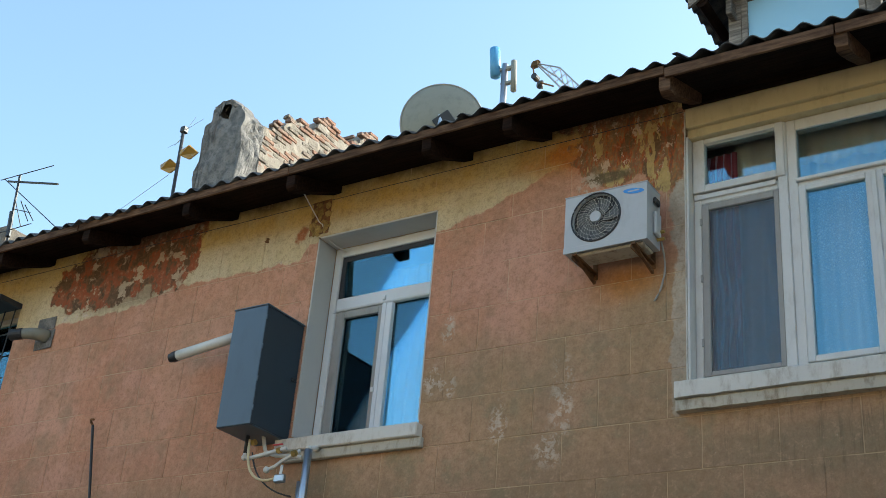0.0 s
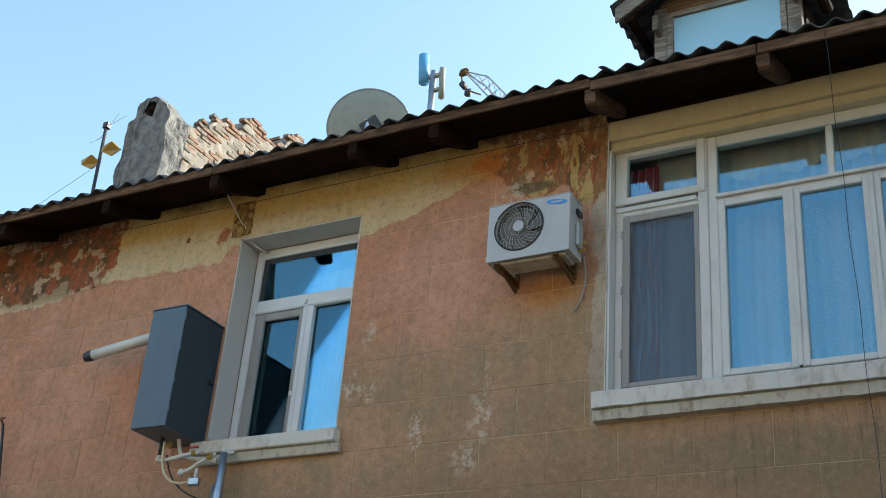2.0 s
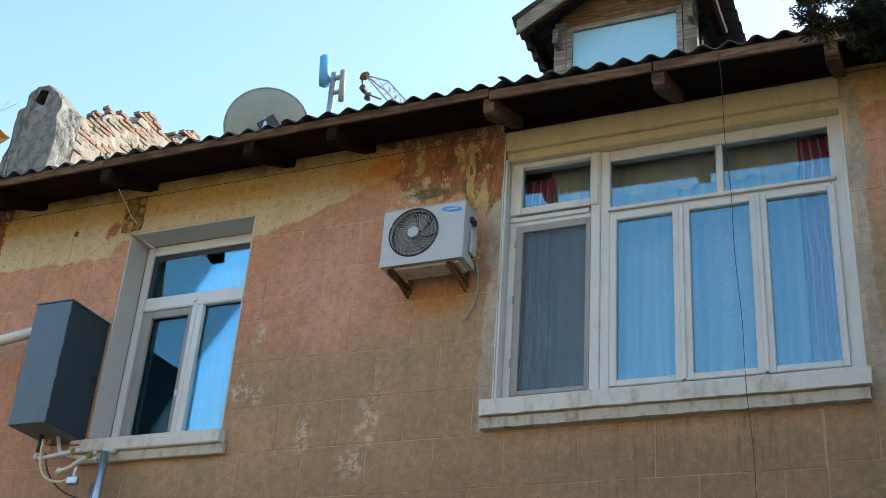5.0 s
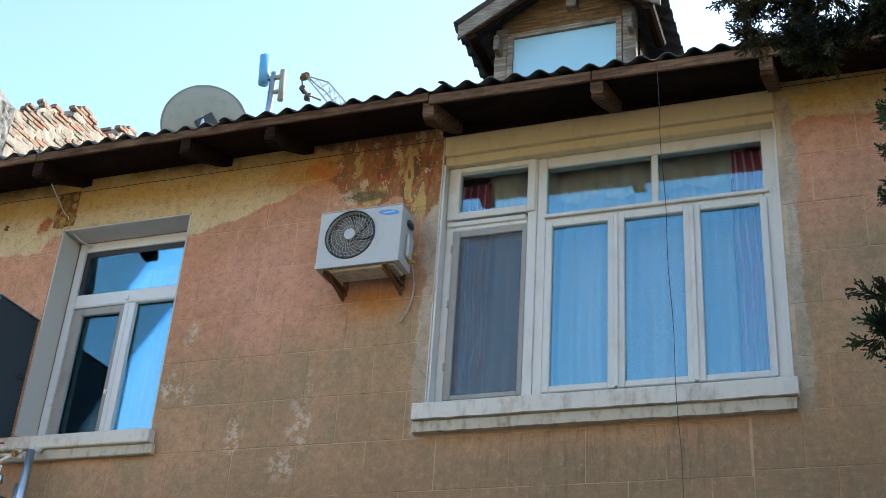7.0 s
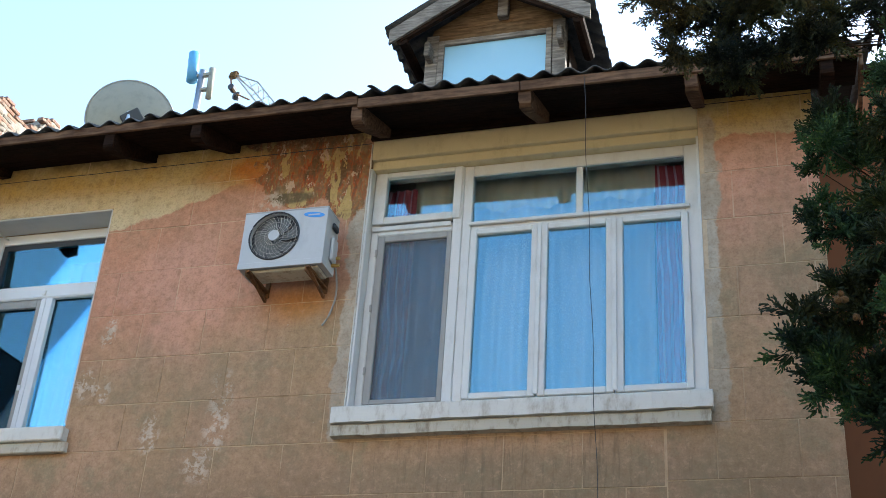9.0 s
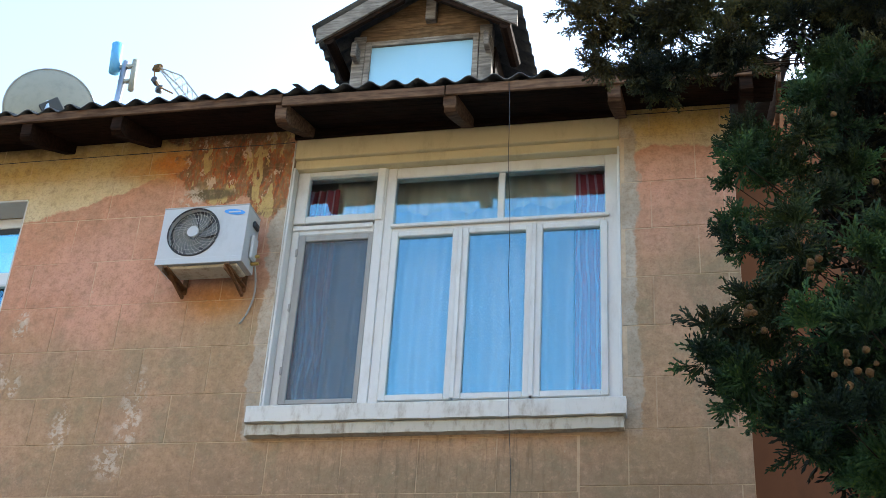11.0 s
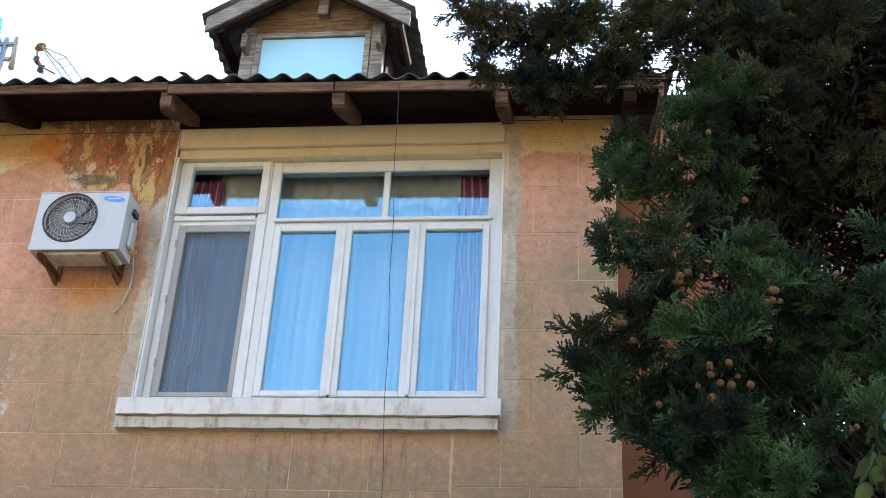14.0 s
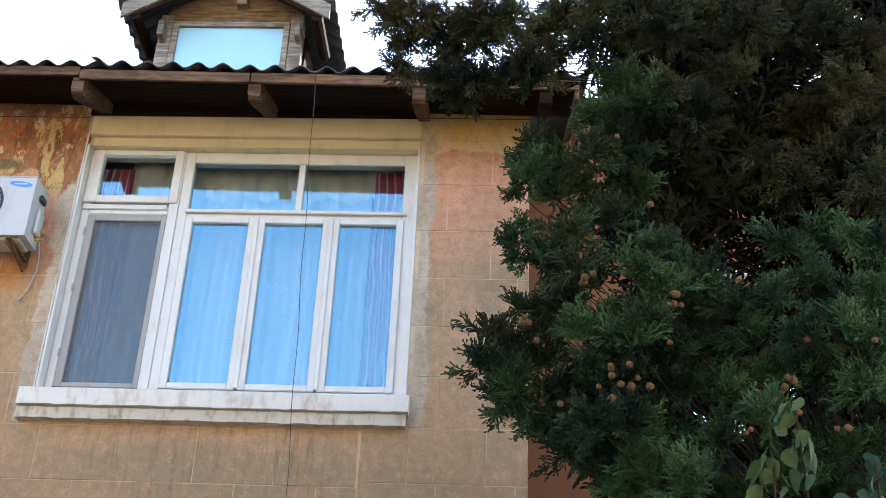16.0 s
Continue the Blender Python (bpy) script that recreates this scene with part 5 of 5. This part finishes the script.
for cx2, cz2, s in ((-12.24, 11.56, -1), (-11.86, 11.72, 1)):
    bm = bmesh.new()
    vs = [bm.verts.new(p) for p in ((cx2 - 0.2, 2.6, cz2 + 0.10), (cx2 + 0.10, 2.5, cz2 + 0.08), (cx2 + 0.2, 2.62, cz2 - 0.02), (cx2 + 0.05, 2.6, cz2 - 0.12), (cx2 - 0.12, 2.55, cz2 - 0.03))]
    vb = [bm.verts.new(v.co + Vector((0, 0.03, 0.015))) for v in vs]
    bm.faces.new(vs)
    bm.faces.new(vb[::-1])
    for i in range(5):
        bm.faces.new((vs[i], vs[(i + 1) % 5], vb[(i + 1) % 5], vb[i]))
    part("reflector", bm, YELLOW, pole2, "yellow plastic reflector")
for k in range(7):
    part("wire", tube([(-12.05, 2.6, 12.2 - 0.06 * k), (-12.0 + 0.35 * math.cos(k * 1.1), 2.6, 12.32 - 0.10 * k + 0.2 * math.sin(k * 2.0))], 0.004, 4), GREYFRAME, pole2)
part("head", boxes((-12.1, -12.0, 2.55, 2.65, 12.16, 12.27), bevel=0.01), BLACK, pole2)
tagged(part("guy_wire", tube([(-12.2, 2.6, 11.42), (-13.3, 2.3, 10.55)], 0.005, 4), GREYFRAME), "thin guy wire from the aerial pole to the roof", "wire")

for x0, x1 in ((X0, -2.47), (0.56, 1.5)):
    n = int((x1 - x0) / 0.12)
    bm = bmesh.new()
    rows = [[bm.verts.new((x0 + (x1 - x0) * i / n, -0.0015, 8.312 + (0.035 if x0 > 0 else 0.0) + 0.004 * noise.noise((x0 + i * 0.4, 0, 1)) + d * (0.6 + 0.6 * abs(noise.noise((i * 0.7, 2, 0)))))) for i in range(n + 1)] for d in (-0.006, 0.006)]
    for i in range(n):
        bm.faces.new((rows[0][i], rows[0][i + 1], rows[1][i + 1], rows[1][i]))
    tagged(part("trim_groove", bm, GASKET), "dark open joint line below the eaves", "joint", kind="structure")

# ---- unseen house across the lane, placed and tinted to bounce warm light ----
opp = thing("house_opposite", "unseen house across the lane, tan for warm bounce light", "house", "structure")
part("wall", boxes((-30, 14, -28, -17, GZ, 8.0)), TAN, opp)
bm = quad_prism([(-24, 8.02), (14.5, 8.02), (10, 10.2), (-20, 10.2)], -28.5, -16.6)
part("roof", bm, SLATE, opp)

# ---- cypress ----
rg = np.random.default_rng(7)


def spindle(p, q, r, vs, fs, n=3):
    d = q - p
    L = np.linalg.norm(d)
    d = d / (L + 1e-9)
    a = np.cross(d, [0.3, 0.5, 0.81])
    a /= np.linalg.norm(a) + 1e-9
    b = np.cross(d, a)
    o = len(vs)
    vs.append(p)
    for j in range(n):
        t = 2 * math.pi * j / n
        vs.append(p + d * L * 0.55 + (a * math.cos(t) + b * math.sin(t)) * r)
    vs.append(q)
    for j in range(n):
        fs.append((o, o + 1 + j, o + 1 + (j + 1) % n))
        fs.append((o + n + 1, o + 1 + (j + 1) % n, o + 1 + j))


def spray(seed):
    """A feathery shoot about 0.2 m long, along +x."""
    r = np.random.default_rng(seed)
    vs, fs = [], []
    L = 0.13
    spindle(np.zeros(3), np.array([L, 0, 0.01]), 0.0035, vs, fs)
    for i in range(13):
        t = 0.06 + 0.92 * i / 12
        base = np.array([L * t, 0, 0.01 * t])
        ang = r.uniform(0, 2 * math.pi)
        side = np.array([0.95, 0.62 * math.cos(ang), 0.62 * math.sin(ang)])
        side /= np.linalg.norm(side)
        ln = 0.085 * (1.05 - 0.5 * t) * r.uniform(0.8, 1.25)
        spindle(base, base + side * ln, 0.0045, vs, fs)
        for k in range(6):
            b2 = base + side * ln * (0.15 + 0.15 * k)
            s2 = side * 0.95 + r.normal(0, 0.45, 3)
            s2 /= np.linalg.norm(s2)
            spindle(b2, b2 + s2 * r.uniform(0.018, 0.034) * (1.1 - 0.3 * t), 0.0050, vs, fs)
    return np.array(vs), np.array(fs)


SPRAYS = [spray(20 + k) for k in range(6)]


def coarse_spray(seed):
    """A simpler shoot for the inner crown."""
    r = np.random.default_rng(seed)
    vs, fs = [], []
    for i in range(8):
        p = np.array([0.22 * i / 7 - 0.06, 0, 0])
        side = np.array([0.8, *r.normal(0, 0.6, 2)])
        side /= np.linalg.norm(side)
        ln = r.uniform(0.08, 0.15)
        spindle(p, p + side * ln, 0.009, vs, fs)
        for k in range(3):
            s2 = side + r.normal(0, 0.55, 3)
            spindle(p + side * ln * (0.2 + 0.25 * k), p + side * ln * (0.2 + 0.25 * k) + s2 / np.linalg.norm(s2) * r.uniform(0.035, 0.06), 0.009, vs, fs)
    return np.array(vs), np.array(fs)


COARSE = [coarse_spray(60 + k) for k in range(5)]
# western edge of the inner crown by height, drawn to fit the camera's view
EDGE_Z = [3.57, 3.91, 4.09, 4.23, 4.46, 4.63, 4.93, 5.2, 5.49, 5.87, 6.27, 6.52, 6.87, 7.33]
EDGE_X = [1.92, 1.91, 1.86, 1.57, 1.55, 1.81, 1.95, 1.91, 1.77, 1.78, 1.85, 1.97, 1.79, 1.69]
FOOT = Vector((3.3, -2.9, GZ))

tree = thing("cypress_tree", "dark green cypress with round brown cones over the house corner", "tree")
tb = tube([FOOT + Vector((0, 0, -0.12)), FOOT + Vector((0, 0, 0.3)), FOOT + Vector((-0.05, 0.03, 2.0)), FOOT + Vector((0.05, 0.0, 4.5)), FOOT + Vector((0.0, 0.05, 7.6))], 0.20, 12, 0.05)
part("trunk", roughen(tb, 0.02, 5), BARK, tree, smooth=True)
allv, allf, nv = [], [], 0

# bough-end clumps of shoots, fitted to the camera's view: x, y, z, radius
OVERHANG = ((0.57, -3.81, 6.39, 0.08), (0.69, -3.86, 6.26, 0.09), (0.76, -3.74, 6.18, 0.1), (0.74, -3.84, 5.95, 0.08), (0.81, -3.87, 6.27, 0.11), (0.93, -3.74, 5.95, 0.09),
    (0.95, -3.53, 6.45, 0.14), (0.99, -3.58, 6.19, 0.11), (1.04, -3.59, 5.96, 0.1), (1.13, -3.81, 6.3, 0.16), (1.13, -3.69, 6.24, 0.09), (1.11, -3.79, 5.91, 0.1),
    (1.31, -3.83, 6.24, 0.14), (1.37, -3.86, 5.99, 0.11), (1.46, -3.81, 5.92, 0.1), (1.25, -3.53, 6.11, 0.08), (1.5, -3.57, 6.38, 0.14), (1.63, -3.58, 6.52, 0.16),
    (1.56, -3.58, 6.21, 0.1), (1.78, -3.82, 6.35, 0.13), (1.72, -3.78, 6.19, 0.08), (1.95, -3.65, 6.28, 0.11), (2.02, -3.61, 6.54, 0.16))
SIDE = ((1.46, -3.79, 5.46, 0.1), (1.56, -3.79, 5.35, 0.1), (1.42, -4.02, 5.16, 0.07), (1.36, -3.87, 5.15, 0.03), (1.53, -3.85, 5.16, 0.08), (1.37, -3.9, 4.92, 0.07),
    (1.45, -4.0, 4.74, 0.09), (1.33, -3.91, 4.83, 0.05), (1.53, -4.02, 4.66, 0.07), (1.59, -3.77, 4.91, 0.07), (1.68, -3.79, 5.25, 0.1), (1.75, -3.89, 5.0, 0.1),
    (1.72, -3.96, 5.34, 0.1), (1.85, -3.78, 5.79, 0.13), (1.76, -3.88, 5.59, 0.1), (1.91, -3.79, 5.5, 0.13), (1.94, -3.8, 5.22, 0.13), (1.91, -3.9, 5.84, 0.09),
    (1.99, -3.93, 5.68, 0.1))
TIP = ((1.39, -4.27, 4.31, 0.07), (1.33, -4.32, 4.3, 0.04), (1.46, -4.4, 4.29, 0.03), (1.19, -4.36, 4.17, 0.04), (1.27, -4.21, 4.15, 0.08), (1.17, -4.44, 3.98, 0.05),
    (1.3, -4.44, 3.9, 0.09), (1.4, -4.26, 4.08, 0.08), (1.47, -4.37, 3.9, 0.09), (1.32, -4.29, 3.83, 0.08), (1.43, -4.31, 3.77, 0.07), (1.53, -4.35, 3.78, 0.08),
    (1.24, -4.15, 3.96, 0.05), (1.5, -4.39, 3.63, 0.06), (1.44, -4.33, 4.18, 0.07), (1.61, -4.39, 3.69, 0.08), (1.69, -4.26, 3.62, 0.08), (1.59, -4.37, 3.89, 0.08),
    (1.75, -4.34, 3.49, 0.08))
FRONT = ((1.6, -4.5, 4.56, 0.06), (1.58, -4.67, 4.32, 0.06), (1.66, -4.58, 4.31, 0.06), (1.57, -4.44, 4.28, 0.05), (1.89, -4.76, 4.35, 0.07), (1.82, -4.78, 4.25, 0.07),
    (1.93, -4.71, 4.2, 0.08), (2.05, -4.49, 4.4, 0.08), (2.1, -4.55, 4.3, 0.06), (1.86, -4.71, 4.06, 0.08), (1.7, -4.67, 4.08, 0.06), (1.59, -4.73, 3.99, 0.06),
    (1.67, -4.62, 3.97, 0.07), (1.77, -4.78, 3.95, 0.07), (1.76, -4.52, 3.92, 0.08), (1.68, -4.44, 3.89, 0.07), (1.9, -4.42, 3.92, 0.09), (1.96, -4.51, 4.03, 0.09),
    (2.05, -4.42, 4.23, 0.09), (1.63, -4.79, 3.61, 0.08), (1.76, -4.68, 3.66, 0.09), (1.94, -4.41, 3.75, 0.1), (1.88, -4.49, 3.54, 0.1))
EAST = ((2.44, -4.54, 4.49, 0.07), (2.67, -4.28, 4.68, 0.09), (2.75, -4.44, 4.61, 0.08), (2.89, -4.34, 4.61, 0.08), (2.51, -4.6, 4.32, 0.08), (2.35, -4.65, 4.21, 0.07),
    (2.65, -4.53, 4.29, 0.09), (2.73, -4.68, 4.21, 0.09), (2.22, -4.56, 4.18, 0.07), (2.19, -4.27, 4.36, 0.07), (2.27, -4.58, 4.05, 0.08), (2.43, -4.75, 4.0, 0.09),
    (2.61, -4.73, 4.01, 0.09), (2.73, -4.67, 3.99, 0.08), (2.19, -4.36, 4.09, 0.09), (2.35, -4.57, 3.92, 0.09), (2.51, -4.6, 3.89, 0.09), (2.66, -4.7, 3.82, 0.09),
    (2.07, -4.26, 3.97, 0.1), (2.19, -4.54, 3.82, 0.09), (2.1, -4.65, 3.61, 0.09), (2.28, -4.72, 3.67, 0.07), (1.96, -4.72, 3.42, 0.09))
UPPER = ((2.14, -3.8, 6.22, 0.16), (2.42, -3.49, 6.6, 0.18), (2.56, -3.81, 6.22, 0.17), (2.11, -3.88, 5.75, 0.14), (2.4, -3.61, 6.03, 0.16), (2.26, -3.75, 5.63, 0.15),
    (2.63, -3.3, 5.91, 0.16), (2.48, -3.83, 5.94, 0.1), (2.87, -3.58, 6.45, 0.18), (2.9, -3.44, 5.86, 0.16), (2.61, -3.65, 5.46, 0.15), (2.33, -3.31, 5.64, 0.16),
    (2.97, -3.61, 5.53, 0.15), (3.12, -3.75, 5.64, 0.15), (3.07, -3.65, 6.43, 0.14), (3.07, -3.88, 5.22, 0.15), (2.77, -3.65, 5.33, 0.14), (3.23, -3.75, 6.2, 0.13),
    (2.09, -3.37, 5.32, 0.11), (2.2, -3.4, 5.26, 0.11), (2.97, -3.6, 5.97, 0.11), (3.03, -3.88, 5.83, 0.11), (3.34, -3.75, 5.94, 0.19))
# foliage openings fitted to the camera's view: x, z, half width, half height
GAPS = ((3.21, 6.69, 0.13, 0.15), (2.94, 6.41, 0.13, 0.12), (2.74, 6.4, 0.12, 0.09), (3.45, 7.1, 0.14, 0.1), (2.61, 5.35, 0.26, 0.18),
        (2.02, 4.0, 0.12, 0.12), (1.96, 5.02, 0.1, 0.1), (1.83, 6.61, 0.2, 0.13), (1.96, 4.4, 0.08, 0.1))


def add_spray(p, d, size, kinds=SPRAYS):
    global nv
    v, f = kinds[rg.integers(len(kinds))]
    d = d / (np.linalg.norm(d) + 1e-9)
    a = np.cross(d, rg.normal(0, 1, 3))
    a /= np.linalg.norm(a) + 1e-9
    R = np.stack([d, a, np.cross(d, a)], 1)
    allv.append((v * size) @ R.T + p)
    allf.append(f + nv)
    nv += len(v)


def clump(c, r, lean, dens):
    """A tuft of shoots that fan out from one bough end."""
    root = np.array([FOOT.x, FOOT.y, c[2] + (0.7 if lean[2] < 0 else -0.35) - 0.3 * rg.random()])
    mid = (c + root) / 2 + np.array([0, 0.5, 0.5 if lean[2] < 0 else -0.1])
    part("limb", tube([tuple((1 - t) ** 2 * root + 2 * t * (1 - t) * mid + t * t * c) for t in np.linspace(0, 1, 7)], 0.008, 5, 0.002), TWIG, tree)
    for k in range(int(dens * (r / 0.1) ** 2) + 5):
        u = rg.normal(0, 1, 3) + np.array([-0.15, -0.35, 0.1])
        u /= np.linalg.norm(u)
        d = u * 0.75 + rg.normal(0, 0.22, 3) + lean
        add_spray(c + u * r * rg.uniform(0.15, 0.85) * np.array([1.0, 1.0, 0.9]) - d * 0.05, d, rg.uniform(0.6, 1.05))


UP, DROOP = np.array([-0.05, -0.12, 0.55]), np.array([-0.1, -0.1, -0.2])
LOW = ((2.52, -4.38, 3.67, 0.09), (2.65, -4.39, 3.67, 0.09), (2.77, -4.38, 3.7, 0.09), (2.64, -4.19, 3.57, 0.1), (2.41, -4.41, 3.52, 0.09), (2.74, -4.43, 3.47, 0.09),
       (1.85, -4.17, 3.52, 0.07), (2.28, -4.28, 3.53, 0.09), (2.15, -4.15, 3.55, 0.09), (2.89, -4.33, 3.94, 0.11), (3.02, -4.18, 4.37, 0.11), (3.04, -4.25, 4.63, 0.12))
for name, mat, groups in (("crown", NEEDLE, ((SIDE, UP * 0.6, 18), (TIP, UP, 22), (FRONT, UP, 18), (EAST, UP, 15), (LOW, UP, 15))),
                          ("upper_crown", UPPERNEEDLE, ((OVERHANG, DROOP, 20), (UPPER, DROOP, 15)))):
    allv, allf, nv = [], [], 0
    for rows, lean, dens in groups:
        for x, y, z, r in rows:
            clump(np.array((x + (0.05 if rows is TIP else 0.0), y, z)), r, lean, dens)
    me = bpy.data.meshes.new(name)
    me.from_pydata(np.concatenate(allv).tolist(), [], np.concatenate(allf).tolist())
    me.materials.append(mat)
    crown = new(name, me)
    crown.parent = tree
    tagged(crown, "" if name == "crown" else "drooping olive brown foliage darkened for shade", kind="stuff")
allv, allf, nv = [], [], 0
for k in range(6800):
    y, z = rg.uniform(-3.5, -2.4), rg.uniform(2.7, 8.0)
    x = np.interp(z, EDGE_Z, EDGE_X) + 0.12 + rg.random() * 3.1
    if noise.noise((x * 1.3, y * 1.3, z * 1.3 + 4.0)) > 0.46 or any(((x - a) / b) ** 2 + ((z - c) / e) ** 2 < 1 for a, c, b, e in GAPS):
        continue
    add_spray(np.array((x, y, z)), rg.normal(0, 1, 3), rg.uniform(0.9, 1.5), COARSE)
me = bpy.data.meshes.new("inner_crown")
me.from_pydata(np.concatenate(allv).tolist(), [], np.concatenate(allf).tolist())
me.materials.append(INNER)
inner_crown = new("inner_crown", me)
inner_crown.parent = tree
tagged(inner_crown, "inner foliage darkened for shade", kind="stuff")

# cones in small clusters
bm = bmesh.new()
bmesh.ops.create_icosphere(bm, subdivisions=2, radius=0.02)
for v in bm.verts:
    v.co *= 1 + 0.13 * math.sin(v.co.x * 320) * math.sin(v.co.y * 300 + 1) * math.cos(v.co.z * 310)
cone_mesh = mesh_of("cone", bm, CONE)
CONES = ((1.41, 3.95), (1.37, 4.01), (1.61, 4.19), (1.64, 4.2), (1.91, 4.11), (1.88, 4.05), (1.96, 4.1), (1.69, 3.79), (1.75, 3.77), (1.68, 3.71), (1.8, 3.77), (1.52, 3.71),
         (2.35, 3.78), (2.45, 4.02), (2.42, 3.98), (2.67, 3.92), (2.54, 3.61), (1.86, 4.57), (1.75, 4.88), (2.17, 3.6), (2.36, 3.66), (1.92, 3.92))
for x, z in CONES:
    for j in range(rg.integers(1, 4)):
        ob = new("cone", cone_mesh)
        ob.parent = tree
        ob.matrix_basis = pose(x + rg.normal(0, 0.02), -4.80 + rg.normal(0, 0.03), z + rg.normal(0, 0.02)) @ Matrix.Scale(rg.uniform(0.5, 0.8), 4)

# ---- climbing vine below the tree ----
vine = thing("vine", "climbing vine with broad green serrated leaves", "vine")
STEMS = (((2.30, -5.4, GZ), (2.28, -5.4, 2.4), (2.22, -5.4, 3.0), (2.20, -5.42, 3.43)), ((2.28, -5.4, 2.4), (2.42, -5.4, 2.95), (2.43, -5.4, 3.27)), ((2.28, -5.4, 2.4), (2.10, -5.42, 2.95), (2.12, -5.42, 3.25)))
for pts in STEMS:
    part("stem", tube(pts, 0.007, 6, 0.003), TWIG, vine)


def leaf(seed):
    """A pointed oval leaf with a toothed edge, folded along its midrib."""
    r = random.Random(seed)
    bm = bmesh.new()
    n, L, W = 9, 0.105, 0.036
    bend = r.uniform(0.05, 0.25)
    prof = [W * math.sin(math.pi * min(1.0, (i / n) ** 0.75)) * (1.0 + (0.10 if i % 2 else -0.06)) for i in range(n + 1)]
    mid = [bm.verts.new((0, L * i / n, -bend * L * (i / n) ** 2)) for i in range(n + 1)]
    for s in (-1, 1):
        edge = [mid[0]] + [bm.verts.new((s * prof[i], L * i / n - 0.004, -bend * L * (i / n) ** 2 + 0.30 * prof[i])) for i in range(1, n)] + [mid[n]]
        for i in range(n):
            vs = list(dict.fromkeys((mid[i], edge[i], edge[i + 1], mid[i + 1])))
            bm.faces.new(vs)
    return mesh_of("leaf", bm, LEAF, True)


leaf_meshes = [leaf(k) for k in range(4)]
for k in range(64):
    pts = STEMS[k % 3]
    t = rg.random() ** 0.7
    p, q = Vector(pts[-2]), Vector(pts[-1])
    p = p.lerp(q, t)
    ob = new("leaf", leaf_meshes[k % 4])
    ob.parent = vine
    ob.matrix_basis = pose(p.x + rg.normal(0, 0.03), p.y + rg.normal(0, 0.03), p.z + 0.02, rg.uniform(-125, -15), rg.uniform(-45, 45), rg.uniform(-130, 130)) @ Matrix.Scale(rg.uniform(0.5, 0.85), 4)

# ---- scored blocks of the facade ----
COURSES = [3.58, 4.02, 4.465, 4.91, 5.362, 5.795, 6.24, 6.685, 7.14, 7.60, 8.06, 8.312, 8.62]


def cut(rects, h):
    out = []
    for x0, x1, z0, z1 in rects:
        if h[1] <= x0 or h[0] >= x1 or h[3] <= z0 or h[2] >= z1:
            out.append((x0, x1, z0, z1))
            continue
        if h[0] > x0:
            out.append((x0, h[0], z0, z1))
        if h[1] < x1:
            out.append((h[1], x1, z0, z1))
        a, b = max(x0, h[0]), min(x1, h[1])
        if h[2] > z0:
            out.append((a, b, z0, h[2]))
        if h[3] < z1:
            out.append((a, b, h[3], z1))
    return [r for r in out if r[1] - r[0] > 0.012 and r[3] - r[2] > 0.012]


rng = random.Random(3)
J = 0.0045
for i, (z0, z1) in enumerate(zip(COURSES, COURSES[1:])):
    odd = i % 2 == 0
    for side in (0, 1):
        dz = 0.042 if side else 0.0
        lo, hi = ((0.545, X1) if side else (X0, 0.54)) if z1 > 5.4 else ((0.2, X1) if side else (X0, 0.2))
        start = (0.80 if odd else 0.575) - 1.21 if side else (-3.27 if odd else -3.605) - 0.632 * 22
        pitch = 0.605 if side else 0.632
        x = start
        while x < hi:
            xa, xb = max(x, lo), min(x + pitch, hi)
            if xb - xa > 0.03:
                rects = [(xa + J + rng.uniform(0, 0.002), xb - J, z0 + dz + J + rng.uniform(0, 0.002), min(z1 + dz, ZT) - J)]
                for h in OPENINGS:
                    rects = cut(rects, h)
                if rects:
                    bm = bmesh.new()
                    d = rng.uniform(0.0, 0.002)
                    for r in rects:
                        box(bm, r[0], r[1], d + 0.001, 0.0055, r[2], r[3])
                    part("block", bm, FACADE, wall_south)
            x += pitch
